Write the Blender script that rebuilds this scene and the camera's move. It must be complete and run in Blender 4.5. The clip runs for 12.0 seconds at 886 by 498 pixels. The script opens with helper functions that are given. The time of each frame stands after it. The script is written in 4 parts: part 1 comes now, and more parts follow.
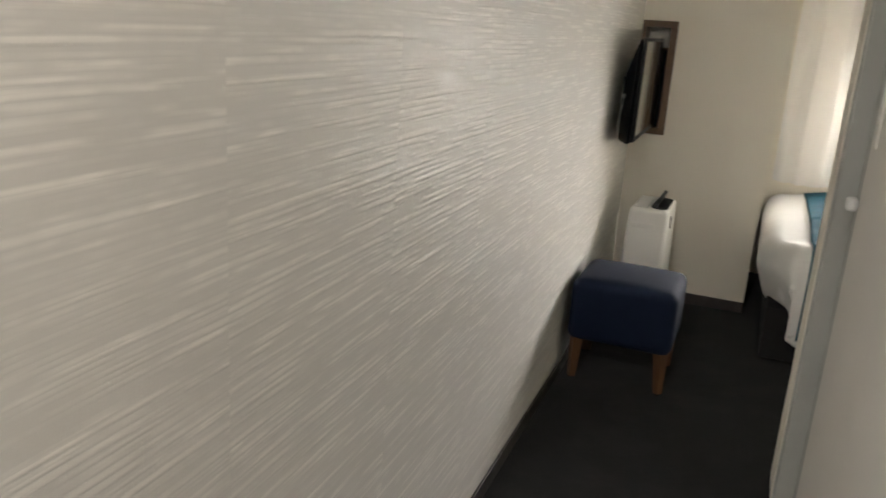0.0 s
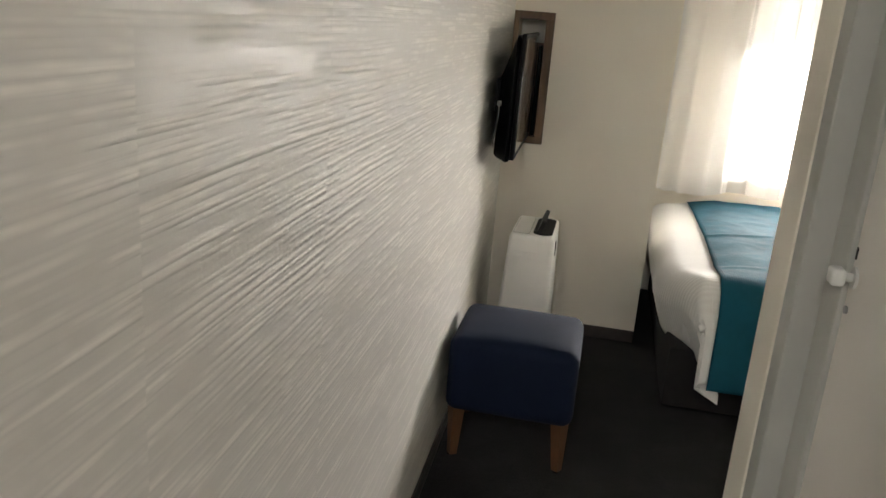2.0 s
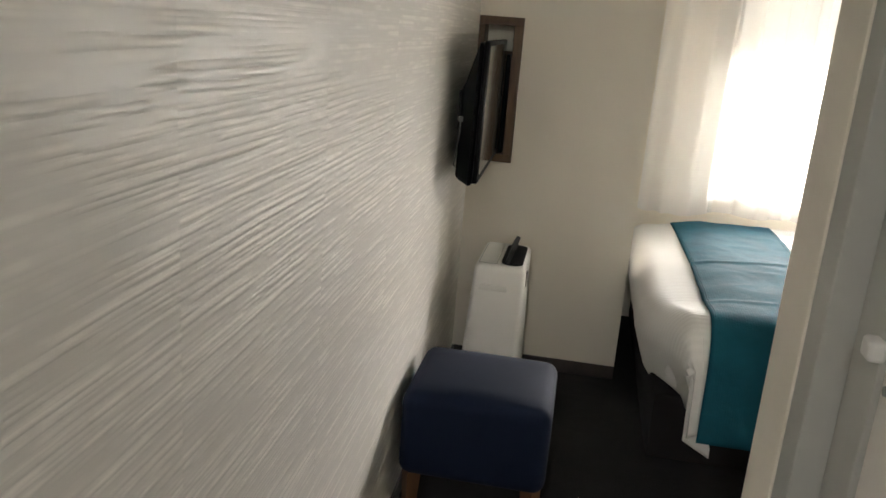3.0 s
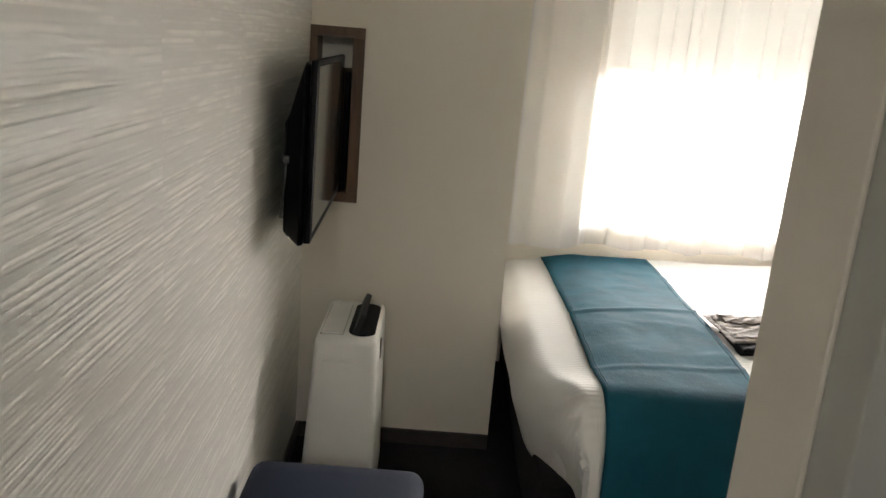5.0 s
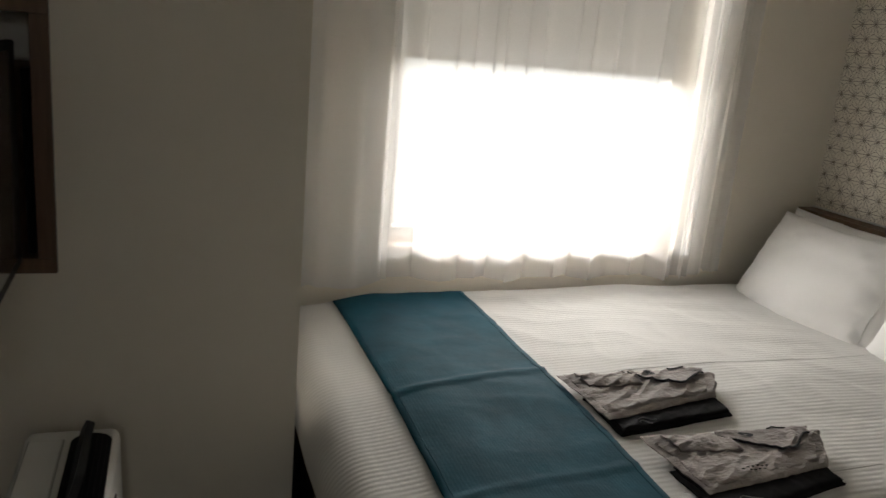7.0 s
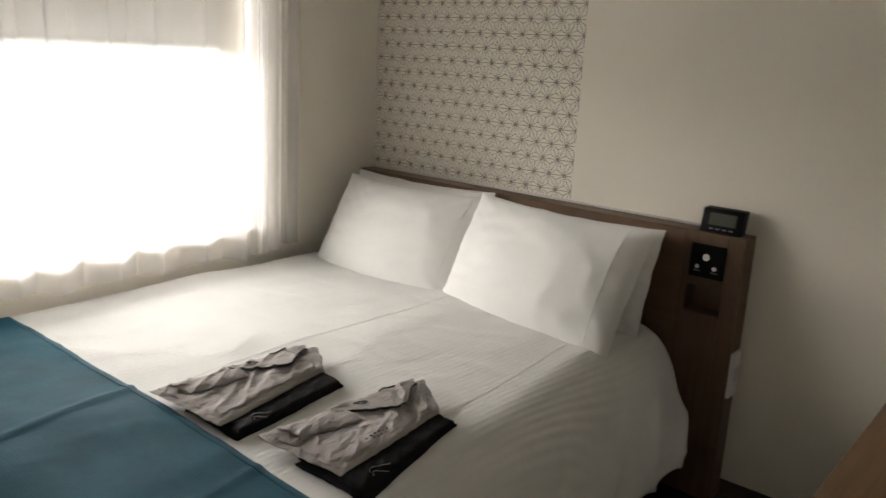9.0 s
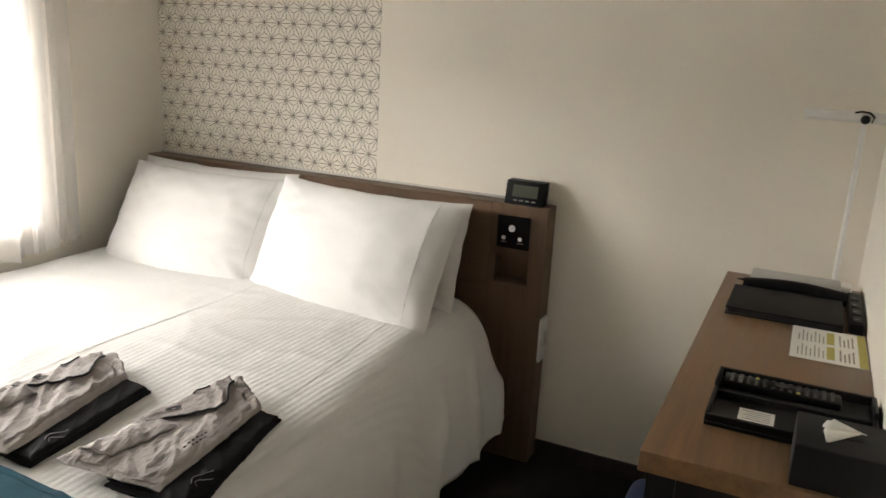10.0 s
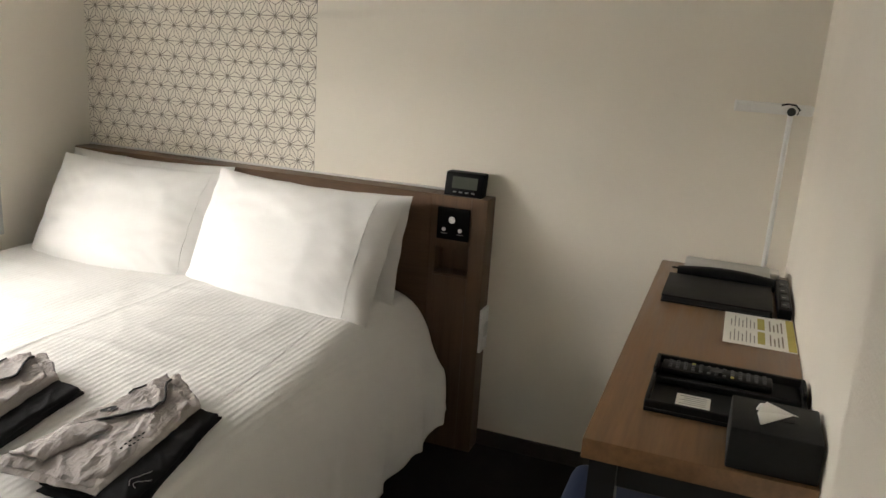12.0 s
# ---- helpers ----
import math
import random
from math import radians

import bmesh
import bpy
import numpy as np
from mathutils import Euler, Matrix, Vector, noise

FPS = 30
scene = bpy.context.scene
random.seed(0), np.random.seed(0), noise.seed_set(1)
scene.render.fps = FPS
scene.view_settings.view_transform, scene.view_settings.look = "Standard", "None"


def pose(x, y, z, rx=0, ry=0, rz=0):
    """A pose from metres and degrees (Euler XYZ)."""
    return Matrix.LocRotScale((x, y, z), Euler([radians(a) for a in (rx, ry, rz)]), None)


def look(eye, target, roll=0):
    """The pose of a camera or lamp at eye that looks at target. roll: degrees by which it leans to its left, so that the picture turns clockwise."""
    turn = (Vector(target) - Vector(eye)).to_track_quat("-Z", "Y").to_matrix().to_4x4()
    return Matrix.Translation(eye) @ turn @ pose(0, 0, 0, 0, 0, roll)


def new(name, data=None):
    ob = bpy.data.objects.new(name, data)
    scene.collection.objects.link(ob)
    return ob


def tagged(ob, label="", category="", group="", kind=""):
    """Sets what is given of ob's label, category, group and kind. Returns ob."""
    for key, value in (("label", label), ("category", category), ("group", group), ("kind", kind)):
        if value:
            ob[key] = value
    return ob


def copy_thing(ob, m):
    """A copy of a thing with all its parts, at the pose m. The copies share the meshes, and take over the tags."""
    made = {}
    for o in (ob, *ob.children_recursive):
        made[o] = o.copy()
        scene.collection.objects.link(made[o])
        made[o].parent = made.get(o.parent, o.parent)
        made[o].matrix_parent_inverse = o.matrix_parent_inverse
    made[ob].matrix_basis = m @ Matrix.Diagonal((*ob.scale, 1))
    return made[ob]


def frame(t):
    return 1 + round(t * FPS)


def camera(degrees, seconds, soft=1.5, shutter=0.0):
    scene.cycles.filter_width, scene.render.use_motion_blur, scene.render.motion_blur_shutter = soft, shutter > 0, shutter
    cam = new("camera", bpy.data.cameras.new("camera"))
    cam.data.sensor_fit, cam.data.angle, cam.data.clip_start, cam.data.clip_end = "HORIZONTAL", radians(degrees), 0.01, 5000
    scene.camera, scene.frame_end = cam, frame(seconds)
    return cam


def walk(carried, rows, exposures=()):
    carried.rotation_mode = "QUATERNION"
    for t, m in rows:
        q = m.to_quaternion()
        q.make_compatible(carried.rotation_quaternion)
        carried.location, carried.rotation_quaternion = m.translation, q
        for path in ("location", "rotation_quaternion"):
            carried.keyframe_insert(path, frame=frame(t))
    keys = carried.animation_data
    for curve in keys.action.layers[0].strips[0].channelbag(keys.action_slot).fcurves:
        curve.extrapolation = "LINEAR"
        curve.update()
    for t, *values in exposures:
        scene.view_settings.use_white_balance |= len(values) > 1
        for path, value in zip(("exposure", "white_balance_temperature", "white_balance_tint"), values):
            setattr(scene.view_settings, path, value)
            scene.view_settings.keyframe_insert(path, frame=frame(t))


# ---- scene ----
cam = camera(58.3, 12.0, soft=1.5, shutter=0.25)
PATH = [
    (0, (0.069, 0.353, 1.264), (-0.637, 2.14, 0.71), 3.8),
    (0.5, (0.015, 0.513, 1.294), (-0.416, 2.383, 0.729), 4.3),
    (1, (-0.016, 0.667, 1.306), (-0.379, 2.549, 0.736), 4.6),
    (1.5, (-0.089, 0.823, 1.301), (-0.45, 2.706, 0.729), 4.5),
    (2, (-0.139, 0.983, 1.291), (-0.498, 2.867, 0.722), 4.5),
    (2.5, (-0.141, 1.165, 1.285), (-0.483, 3.055, 0.726), 4.5),
    (3, (-0.133, 1.315, 1.282), (-0.445, 3.214, 0.738), 4.5),
    (5, (-0.152, 1.848, 1.31), (-0.117, 3.782, 0.802), 4.8),
    (5.5, (-0.183, 2.058, 1.319), (-0.121, 3.991, 0.81), 5.0),
    (6, (-0.204, 2.248, 1.32), (-0.015, 4.174, 0.818), 4.8),
    (6.5, (-0.173, 2.441, 1.31), (0.258, 4.328, 0.808), 4.7),
    (6.7, (-0.174, 2.526, 1.313), (0.343, 4.391, 0.806), 5.0),
    (8.3, (-0.093, 2.699, 1.265), (1.106, 4.231, 0.801), 3.5),
    (8.5, (-0.101, 2.723, 1.268), (1.194, 4.173, 0.798), 3.5),
    (9, (-0.095, 2.75, 1.273), (1.401, 3.989, 0.795), 3.1),
    (9.5, (-0.081, 2.787, 1.265), (1.578, 3.791, 0.774), 3.1),
    (10, (-0.074, 2.812, 1.261), (1.688, 3.617, 0.762), 3.2),
    (10.5, (-0.07, 2.834, 1.252), (1.735, 3.531, 0.749), 3.3),
    (11, (-0.07, 2.85, 1.246), (1.743, 3.522, 0.735), 3.5),
    (11.5, (-0.072, 2.837, 1.255), (1.744, 3.5, 0.742), 3.6),
    (12, (-0.075, 2.821, 1.262), (1.744, 3.478, 0.751), 3.7),
]
EXPOSURE = [(0, 1.68), (1.5, 1.78), (3.0, 1.62), (5, 1.34), (5.5, 1.18), (6.0, 0.9), (6.5, 0.22), (7.5, -0.2), (8.5, -0.08), (9.0, 0.34), (9.5, 0.72), (10.0, 1.02), (10.5, 1.1), (11.0, 1.0), (12, 0.95)]
walk(cam, [(t, look(eye, target, roll)) for t, eye, target, roll in PATH], EXPOSURE)

# ---- world and light ----
world = bpy.data.worlds.new("sky")
scene.world = world
world.use_nodes = True
wn = world.node_tree
sky = wn.nodes.new("ShaderNodeTexSky")
sky.sky_type = "NISHITA"
sky.sun_disc = False
sky.sun_elevation = radians(40)
sky.sun_rotation = radians(200)
wn.links.new(sky.outputs[0], wn.nodes["Background"].inputs[0])
wn.nodes["Background"].inputs[1].default_value = 0.12


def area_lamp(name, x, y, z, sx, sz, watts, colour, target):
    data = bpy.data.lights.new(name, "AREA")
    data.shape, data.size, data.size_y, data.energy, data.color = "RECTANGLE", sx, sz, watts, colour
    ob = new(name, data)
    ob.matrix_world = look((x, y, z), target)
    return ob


# open sky over the opposite side of the street, and an unseen lamp added behind the start of the walk to brighten the
# corridor
area_lamp("sky_light", 1.05, 8.3, 2.05, 8.5, 1.4, 1350.0, (1.0, 0.955, 0.895), (1.0, 4.4, 0.9))
area_lamp("hall_fill", -0.30, -0.30, 2.33, 0.16, 0.16, 7.2, (1.0, 0.985, 0.975), (-0.30, -0.30, 0.0))

# ---- materials ----


class Nodes:
    """A small node builder round one material."""

    def __init__(self, name):
        self.m = bpy.data.materials.new(name)
        self.m.use_nodes = True
        self.t = self.m.node_tree
        self.bsdf = self.t.nodes["Principled BSDF"]
        self.out = self.t.nodes["Material Output"]
        self.coord = self.t.nodes.new("ShaderNodeTexCoord")

    def add(self, kind, **values):
        n = self.t.nodes.new(kind)
        for k, v in values.items():
            n.inputs[k.replace("_", " ")].default_value = v
        return n

    def link(self, a, b):
        self.t.links.new(a, b)

    def mapped(self, scale, rot=(0, 0, 0)):
        n = self.t.nodes.new("ShaderNodeMapping")
        n.inputs["Scale"].default_value = scale
        n.inputs["Rotation"].default_value = rot
        self.link(self.coord.outputs["Object"], n.inputs["Vector"])
        return n.outputs[0]

    def noise(self, scale, detail=4.0, rough=0.55, vector=None):
        n = self.add("ShaderNodeTexNoise", Scale=scale, Detail=detail, Roughness=rough)
        self.link(vector if vector is not None else self.coord.outputs["Object"], n.inputs["Vector"])
        return n.outputs[0]

    def ramp(self, fac, stops):
        n = self.t.nodes.new("ShaderNodeValToRGB")
        el = n.color_ramp.elements
        while len(el) < len(stops):
            el.new(0.5)
        for e, (p, c) in zip(el, stops):
            e.position, e.color = p, (*c, 1) if len(c) == 3 else c
        self.link(fac, n.inputs[0])
        return n.outputs[0]

    def math(self, op, a, b=None):
        n = self.t.nodes.new("ShaderNodeMath")
        n.operation = op
        for i, v in enumerate((a, b)):
            if v is None:
                continue
            if isinstance(v, (int, float)):
                n.inputs[i].default_value = v
            else:
                self.link(v, n.inputs[i])
        return n.outputs[0]

    def bump(self, height, strength, distance, normal=None):
        n = self.add("ShaderNodeBump", Strength=strength, Distance=distance)
        self.link(height, n.inputs["Height"])
        if normal is not None:
            self.link(normal, n.inputs["Normal"])
        return n.outputs[0]

    def set(self, **values):
        for k, v in values.items():
            self.bsdf.inputs[k.replace("_", " ")].default_value = v

    def colour(self, sock):
        self.link(sock, self.bsdf.inputs["Base Color"])


def shade(c, f):
    return tuple(min(1.0, v * f) for v in c)


def plain(name, c, rough=0.5, metal=0.0, var=0.12, scale=30.0, bump=0.0, spec=0.5):
    """A surface with light mottling and a fine grain."""
    k = Nodes(name)
    k.set(Roughness=rough, Metallic=metal)
    k.bsdf.inputs["Specular IOR Level"].default_value = spec
    f = k.noise(scale, 5.0)
    k.colour(k.ramp(f, [(0.3, shade(c, 1 - var)), (0.7, shade(c, 1 + var))]))
    if bump:
        k.link(k.bump(k.noise(scale * 12, 3.0), bump, 0.002), k.bsdf.inputs["Normal"])
    return k.m


def plaster(name, c):
    """Vinyl wallpaper with a fine woven emboss."""
    k = Nodes(name)
    k.set(Roughness=0.72)
    k.bsdf.inputs["Specular IOR Level"].default_value = 0.3
    big = k.noise(1.7, 3.0)
    k.colour(k.ramp(big, [(0.3, shade(c, 0.965)), (0.7, shade(c, 1.03))]))
    fine = k.noise(420.0, 2.0)
    weave = k.noise(60.0, 3.0, 0.6, k.mapped((1.0, 1.0, 6.0)))
    k.link(k.bump(k.math("ADD", fine, weave), 0.30, 0.0014), k.bsdf.inputs["Normal"])
    return k.m


def combed(name, c):
    """Glossy wall covering with long horizontal comb strokes in upright strips."""
    k = Nodes(name)
    sep = k.t.nodes.new("ShaderNodeSeparateXYZ")
    k.link(k.coord.outputs["Object"], sep.inputs[0])
    y, z = sep.outputs[1], sep.outputs[2]
    strip = k.math("FLOOR", k.math("DIVIDE", k.math("ADD", y, 9.05), 0.46))
    shift = k.math("MULTIPLY", strip, 7.31)
    drift = k.noise(1.0, 2.0, 0.5, k.mapped((1.0, 2.2, 14.0)))
    grain = k.noise(1.0, 2.0, 0.5, k.mapped((1.0, 30.0, 420.0)))

    def strokes(pitch, length, seed, lo, hi):
        """Straight raised strokes in rows, each row broken at its own places."""
        rows = k.math("ADD", k.math("MULTIPLY", z, 1 / pitch), k.math("MULTIPLY", drift, 1.2))
        row, within = k.math("FLOOR", rows), k.math("FRACT", rows)
        comb = k.t.nodes.new("ShaderNodeCombineXYZ")
        k.link(k.math("ADD", k.math("MULTIPLY", y, length), shift), comb.inputs[0])
        k.link(k.math("MULTIPLY", row, seed), comb.inputs[1])
        k.link(shift, comb.inputs[2])
        run = k.ramp(k.noise(1.0, 3.0, 0.6, comb.outputs[0]), [(lo, (0, 0, 0)), (hi, (1, 1, 1))])
        ridge = k.math("SUBTRACT", 1.0, k.math("POWER", k.math("ABSOLUTE", k.math("SUBTRACT", k.math("MULTIPLY", within, 2.0), 1.0)), 2.0))
        return k.math("MULTIPLY", run, ridge)

    stroke = k.math("ADD", k.math("MULTIPLY", strokes(0.0105, 4.2, 5.37, 0.46, 0.60), 0.62), k.math("MULTIPLY", strokes(0.0064, 6.5, 3.91, 0.46, 0.62), 0.38))
    mix = k.math("ADD", stroke, k.math("MULTIPLY", grain, 0.10))
    # the joint between two strips
    part_y = k.math("ABSOLUTE", k.math("SUBTRACT", k.math("FRACT", k.math("DIVIDE", k.math("ADD", y, 9.05), 0.46)), 0.5))
    joint = k.math("GREATER_THAN", part_y, 0.4975)
    mix = k.math("SUBTRACT", mix, k.math("MULTIPLY", joint, 0.6))
    k.link(k.bump(mix, 0.08, 0.0026), k.bsdf.inputs["Normal"])
    k.link(k.bump(mix, 0.85, 0.0030), k.bsdf.inputs["Coat Normal"])
    k.set(Coat_Weight=1.0, Coat_Roughness=0.36)
    # crests lighter, ground darker: the strokes' gloss highlights are put into the colour
    k.colour(k.ramp(stroke, [(0.0, shade(c, 0.93)), (0.35, c), (0.75, shade(c, 1.17))]))
    k.set(Roughness=0.6)
    return k.m


def wood(name, c, axis="y", rough=0.42):
    k = Nodes(name)
    s = {"x": (1.5, 22, 22), "y": (22, 1.5, 22), "z": (22, 22, 1.5)}[axis]
    g = k.noise(2.2, 6.0, 0.62, k.mapped(s))
    pores = k.noise(9.0, 3.0, 0.6, k.mapped(s))
    k.colour(k.ramp(k.math("ADD", k.math("MULTIPLY", g, 0.75), k.math("MULTIPLY", pores, 0.25)),
                    [(0.32, shade(c, 0.72)), (0.52, c), (0.72, shade(c, 1.22))]))
    k.link(k.ramp(g, [(0.3, (rough - 0.06,) * 3), (0.7, (rough + 0.1,) * 3)]), k.bsdf.inputs["Roughness"])
    k.link(k.bump(pores, 0.12, 0.001), k.bsdf.inputs["Normal"])
    return k.m


def cloth(name, c, weave=700.0, rough=0.9, var=0.08, sheen=0.2, wrinkle=0.0, stripe=0.0):
    k = Nodes(name)
    k.set(Roughness=rough, Sheen_Weight=sheen)
    k.bsdf.inputs["Specular IOR Level"].default_value = 0.2
    big = k.noise(9.0, 4.0)
    k.colour(k.ramp(big, [(0.3, shade(c, 1 - var)), (0.7, shade(c, 1 + var))]))
    h = k.noise(weave, 2.0)
    normal = k.bump(h, 0.25, 0.0008)
    if wrinkle:
        normal = k.bump(k.noise(14.0, 4.0, 0.6), wrinkle, 0.012, normal)
    if wrinkle > 0.5:
        crease = k.math("ABSOLUTE", k.math("SUBTRACT", k.noise(22.0, 3.0, 0.6, k.mapped((0.6, 1.6, 1.0), (0, 0, 0.6))), 0.5))
        normal = k.bump(k.ramp(crease, [(0.0, (1, 1, 1)), (0.09, (0, 0, 0))]), 0.35, 0.004, normal)
    if stripe:
        wv = k.t.nodes.new("ShaderNodeTexWave")
        wv.bands_direction = "Y"
        wv.inputs["Scale"].default_value = stripe
        wv.inputs["Distortion"].default_value = 0.4
        k.link(k.coord.outputs["Object"], wv.inputs["Vector"])
        normal = k.bump(wv.outputs[1], 0.34, 0.0018, normal)
    k.link(normal, k.bsdf.inputs["Normal"])
    return k.m


def ribbed(name, c, weave, rough, var, sheen, wrinkle, ribs):
    """Woven cloth with fine ribs along its length."""
    m = cloth(name, c, weave, rough, var, sheen, wrinkle, ribs)
    for n in m.node_tree.nodes:
        if n.bl_idname == "ShaderNodeTexWave":
            n.bands_direction = "X"
            n.outputs[1].links[0].to_node.inputs["Strength"].default_value = 0.06
    return m


def sheer(name, c, clear):
    """Thin net: part of the light goes straight through, part is scattered."""
    k = Nodes(name)
    t = k.t
    tr = t.nodes.new("ShaderNodeBsdfTransparent")
    tl = t.nodes.new("ShaderNodeBsdfTranslucent")
    df = t.nodes.new("ShaderNodeBsdfDiffuse")
    tl.inputs[0].default_value = df.inputs[0].default_value = (*c, 1)
    a, b = t.nodes.new("ShaderNodeMixShader"), t.nodes.new("ShaderNodeMixShader")
    a.inputs[0].default_value = 0.5
    k.link(tl.outputs[0], a.inputs[1])
    k.link(df.outputs[0], a.inputs[2])
    f = k.noise(700.0, 1.0, 0.5, k.mapped((1, 1, 0.4)))
    k.link(k.ramp(f, [(0.3, (clear - 0.02,) * 3), (0.7, (clear + 0.02,) * 3)]), b.inputs[0])
    k.link(a.outputs[0], b.inputs[1])
    k.link(tr.outputs[0], b.inputs[2])
    k.link(b.outputs[0], k.out.inputs["Surface"])
    return k.m


def pane_glass(name):
    k = Nodes(name)
    t = k.t
    tr, gl = t.nodes.new("ShaderNodeBsdfTransparent"), t.nodes.new("ShaderNodeBsdfGlossy")
    gl.inputs["Roughness"].default_value = 0.02
    mx = t.nodes.new("ShaderNodeMixShader")
    mx.inputs[0].default_value = 0.06
    k.link(tr.outputs[0], mx.inputs[1])
    k.link(gl.outputs[0], mx.inputs[2])
    k.link(mx.outputs[0], k.out.inputs["Surface"])
    return k.m


M_WALL = plaster("wallpaper_cream", (0.845, 0.795, 0.70))
M_COMB = combed("wallpaper_combed", (0.80, 0.77, 0.72))
# grey-green set well below the walls' tone: the jamb's shade is in the colour
M_JAMB = plain("shaded_jamb", (0.50, 0.50, 0.465), 0.5, var=0.04, scale=6)
M_HALL = plaster("hall_paint", (0.80, 0.765, 0.71))
M_CEIL = plaster("ceiling_white", (0.87, 0.86, 0.83))
M_CARPET = None
M_BASE = plain("baseboard_brown", (0.045, 0.038, 0.034), 0.55, var=0.15)
M_INK = plain("printed_ink", (0.25, 0.215, 0.175), 0.7, var=0.1)
M_WALNUT = wood("walnut", (0.142, 0.084, 0.047), "y")
M_WALNUT_Z = wood("walnut_upright", (0.128, 0.076, 0.043), "z")
M_WALNUT_X = wood("walnut_top", (0.190, 0.104, 0.048), "x", 0.36)
# leg brown taken down to hold the shadow beneath the seat
M_LEG = wood("shaded_beech_leg", (0.125, 0.058, 0.025), "z")
M_SILL = wood("sill_wood", (0.55, 0.36, 0.22), "x")
M_NAVY = cloth("navy_fabric", (0.0055, 0.0110, 0.031), 500, 0.8, 0.10, 0.02)
M_DUVET = cloth("white_cotton_stripe", (0.71, 0.70, 0.68), 600, 0.78, 0.02, 0.10, 0.09, 20.0)
M_LINEN = cloth("white_cotton", (0.74, 0.73, 0.715), 700, 0.8, 0.02, 0.10, 0.13)
M_TEAL = ribbed("teal_fabric", (0.0055, 0.070, 0.107), 420, 0.85, 0.18, 0.0, 0.20, 42.0)
M_BEDBASE = cloth("dark_bed_fabric", (0.016, 0.015, 0.015), 500, 0.9, 0.1, 0.03)
M_GREYTEE = cloth("grey_jersey", (0.365, 0.33, 0.315), 800, 0.9, 0.06, 0.2, 0.7)
M_BLACKTEE = cloth("black_jersey", (0.007, 0.007, 0.009), 800, 0.85, 0.1, 0.02, 0.3)
M_PIPING = plain("black_piping", (0.008, 0.008, 0.010), 0.7)
M_SHEER = sheer("sheer_net", (0.93, 0.92, 0.91), 0.40)
M_DRAPE = sheer("gathered_net", (0.94, 0.925, 0.91), 0.16)
M_BLIND = sheer("blind_fabric", (0.42, 0.41, 0.39), 0.03)
M_GLASS = pane_glass("window_glass")
M_WHITEP = plain("white_plastic", (0.80, 0.79, 0.76), 0.35, var=0.03, scale=8)
M_WHITEG = plain("white_panel", (0.66, 0.65, 0.62), 0.45, var=0.03, scale=8)
M_BLACKP = plain("black_plastic", (0.005, 0.005, 0.006), 0.5, var=0.2, scale=60, spec=0.14)
M_BLACKM = plain("black_leather", (0.007, 0.007, 0.0075), 0.58, var=0.2, scale=90, bump=0.3, spec=0.25)
M_METAL = plain("black_steel", (0.008, 0.008, 0.009), 0.5, var=0.15, spec=0.3)
M_GREYP = plain("grey_plastic", (0.30, 0.30, 0.29), 0.4, var=0.05)
M_PHONE = plain("phone_grey", (0.46, 0.46, 0.44), 0.4, var=0.04)
M_DGREY = plain("dark_grey_plastic", (0.026, 0.026, 0.027), 0.5, var=0.1, spec=0.3)
M_KEY = plain("remote_key", (0.075, 0.075, 0.077), 0.5, var=0.1)
M_SCREEN = plain("tv_screen", (0.02, 0.02, 0.022), 0.10, var=0.05)
M_LCD = plain("lcd", (0.085, 0.095, 0.075), 0.25, var=0.05)
M_CHROME = plain("chrome", (0.75, 0.75, 0.75), 0.2, 1.0, var=0.03)
M_PAPER = plain("paper", (0.80, 0.79, 0.74), 0.8, var=0.02)
M_YELLOW = plain("yellow_print", (0.46, 0.40, 0.11), 0.8, var=0.05)
M_GREYINK = plain("grey_print", (0.30, 0.29, 0.27), 0.8, var=0.05)
M_FRAME = plain("window_frame", (0.62, 0.60, 0.57), 0.45, var=0.04)
M_TISSUE = plain("tissue", (0.85, 0.84, 0.81), 0.9, var=0.02)


def carpet():
    k = Nodes("charcoal_carpet")
    k.set(Roughness=0.95, Sheen_Weight=0.05)
    k.bsdf.inputs["Specular IOR Level"].default_value = 0.08
    f = k.noise(5.0, 6.0, 0.7)
    g = k.noise(160.0, 3.0, 0.7)
    k.colour(k.ramp(k.math("ADD", k.math("MULTIPLY", f, 0.45), k.math("MULTIPLY", g, 0.55)),
                    [(0.33, (0.007, 0.0066, 0.0063)), (0.5, (0.014, 0.0133, 0.0127)), (0.68, (0.027, 0.0255, 0.0243))]))
    k.link(k.bump(g, 0.6, 0.004), k.bsdf.inputs["Normal"])
    return k.m


M_CARPET = carpet()

# ---- mesh helpers ----
ORIGIN = {}


def thing(name, x, y, z, label, category, group=""):
    """An empty at the base of a thing, to hold its parts."""
    ob = new(name)
    ob.empty_display_size = 0.05
    ob.location = (x, y, z)
    ORIGIN[ob] = Vector((x, y, z))
    return tagged(ob, label, category, group)


def part(name, bm, material, parent, label="", smooth=True):
    """Links a bmesh made in world places as one mesh under a thing or a part."""
    o = ORIGIN[parent]
    bmesh.ops.translate(bm, verts=bm.verts, vec=-o)
    bmesh.ops.recalc_face_normals(bm, faces=bm.faces)
    me = bpy.data.meshes.new(name)
    bm.to_mesh(me)
    bm.free()
    me.materials.append(material)
    if smooth:
        me.polygons.foreach_set("use_smooth", [True] * len(me.polygons))
        me.set_sharp_from_angle(angle=radians(38))
    ob = new(name, me)
    ob.parent = parent
    ORIGIN[ob] = o
    return tagged(ob, label)


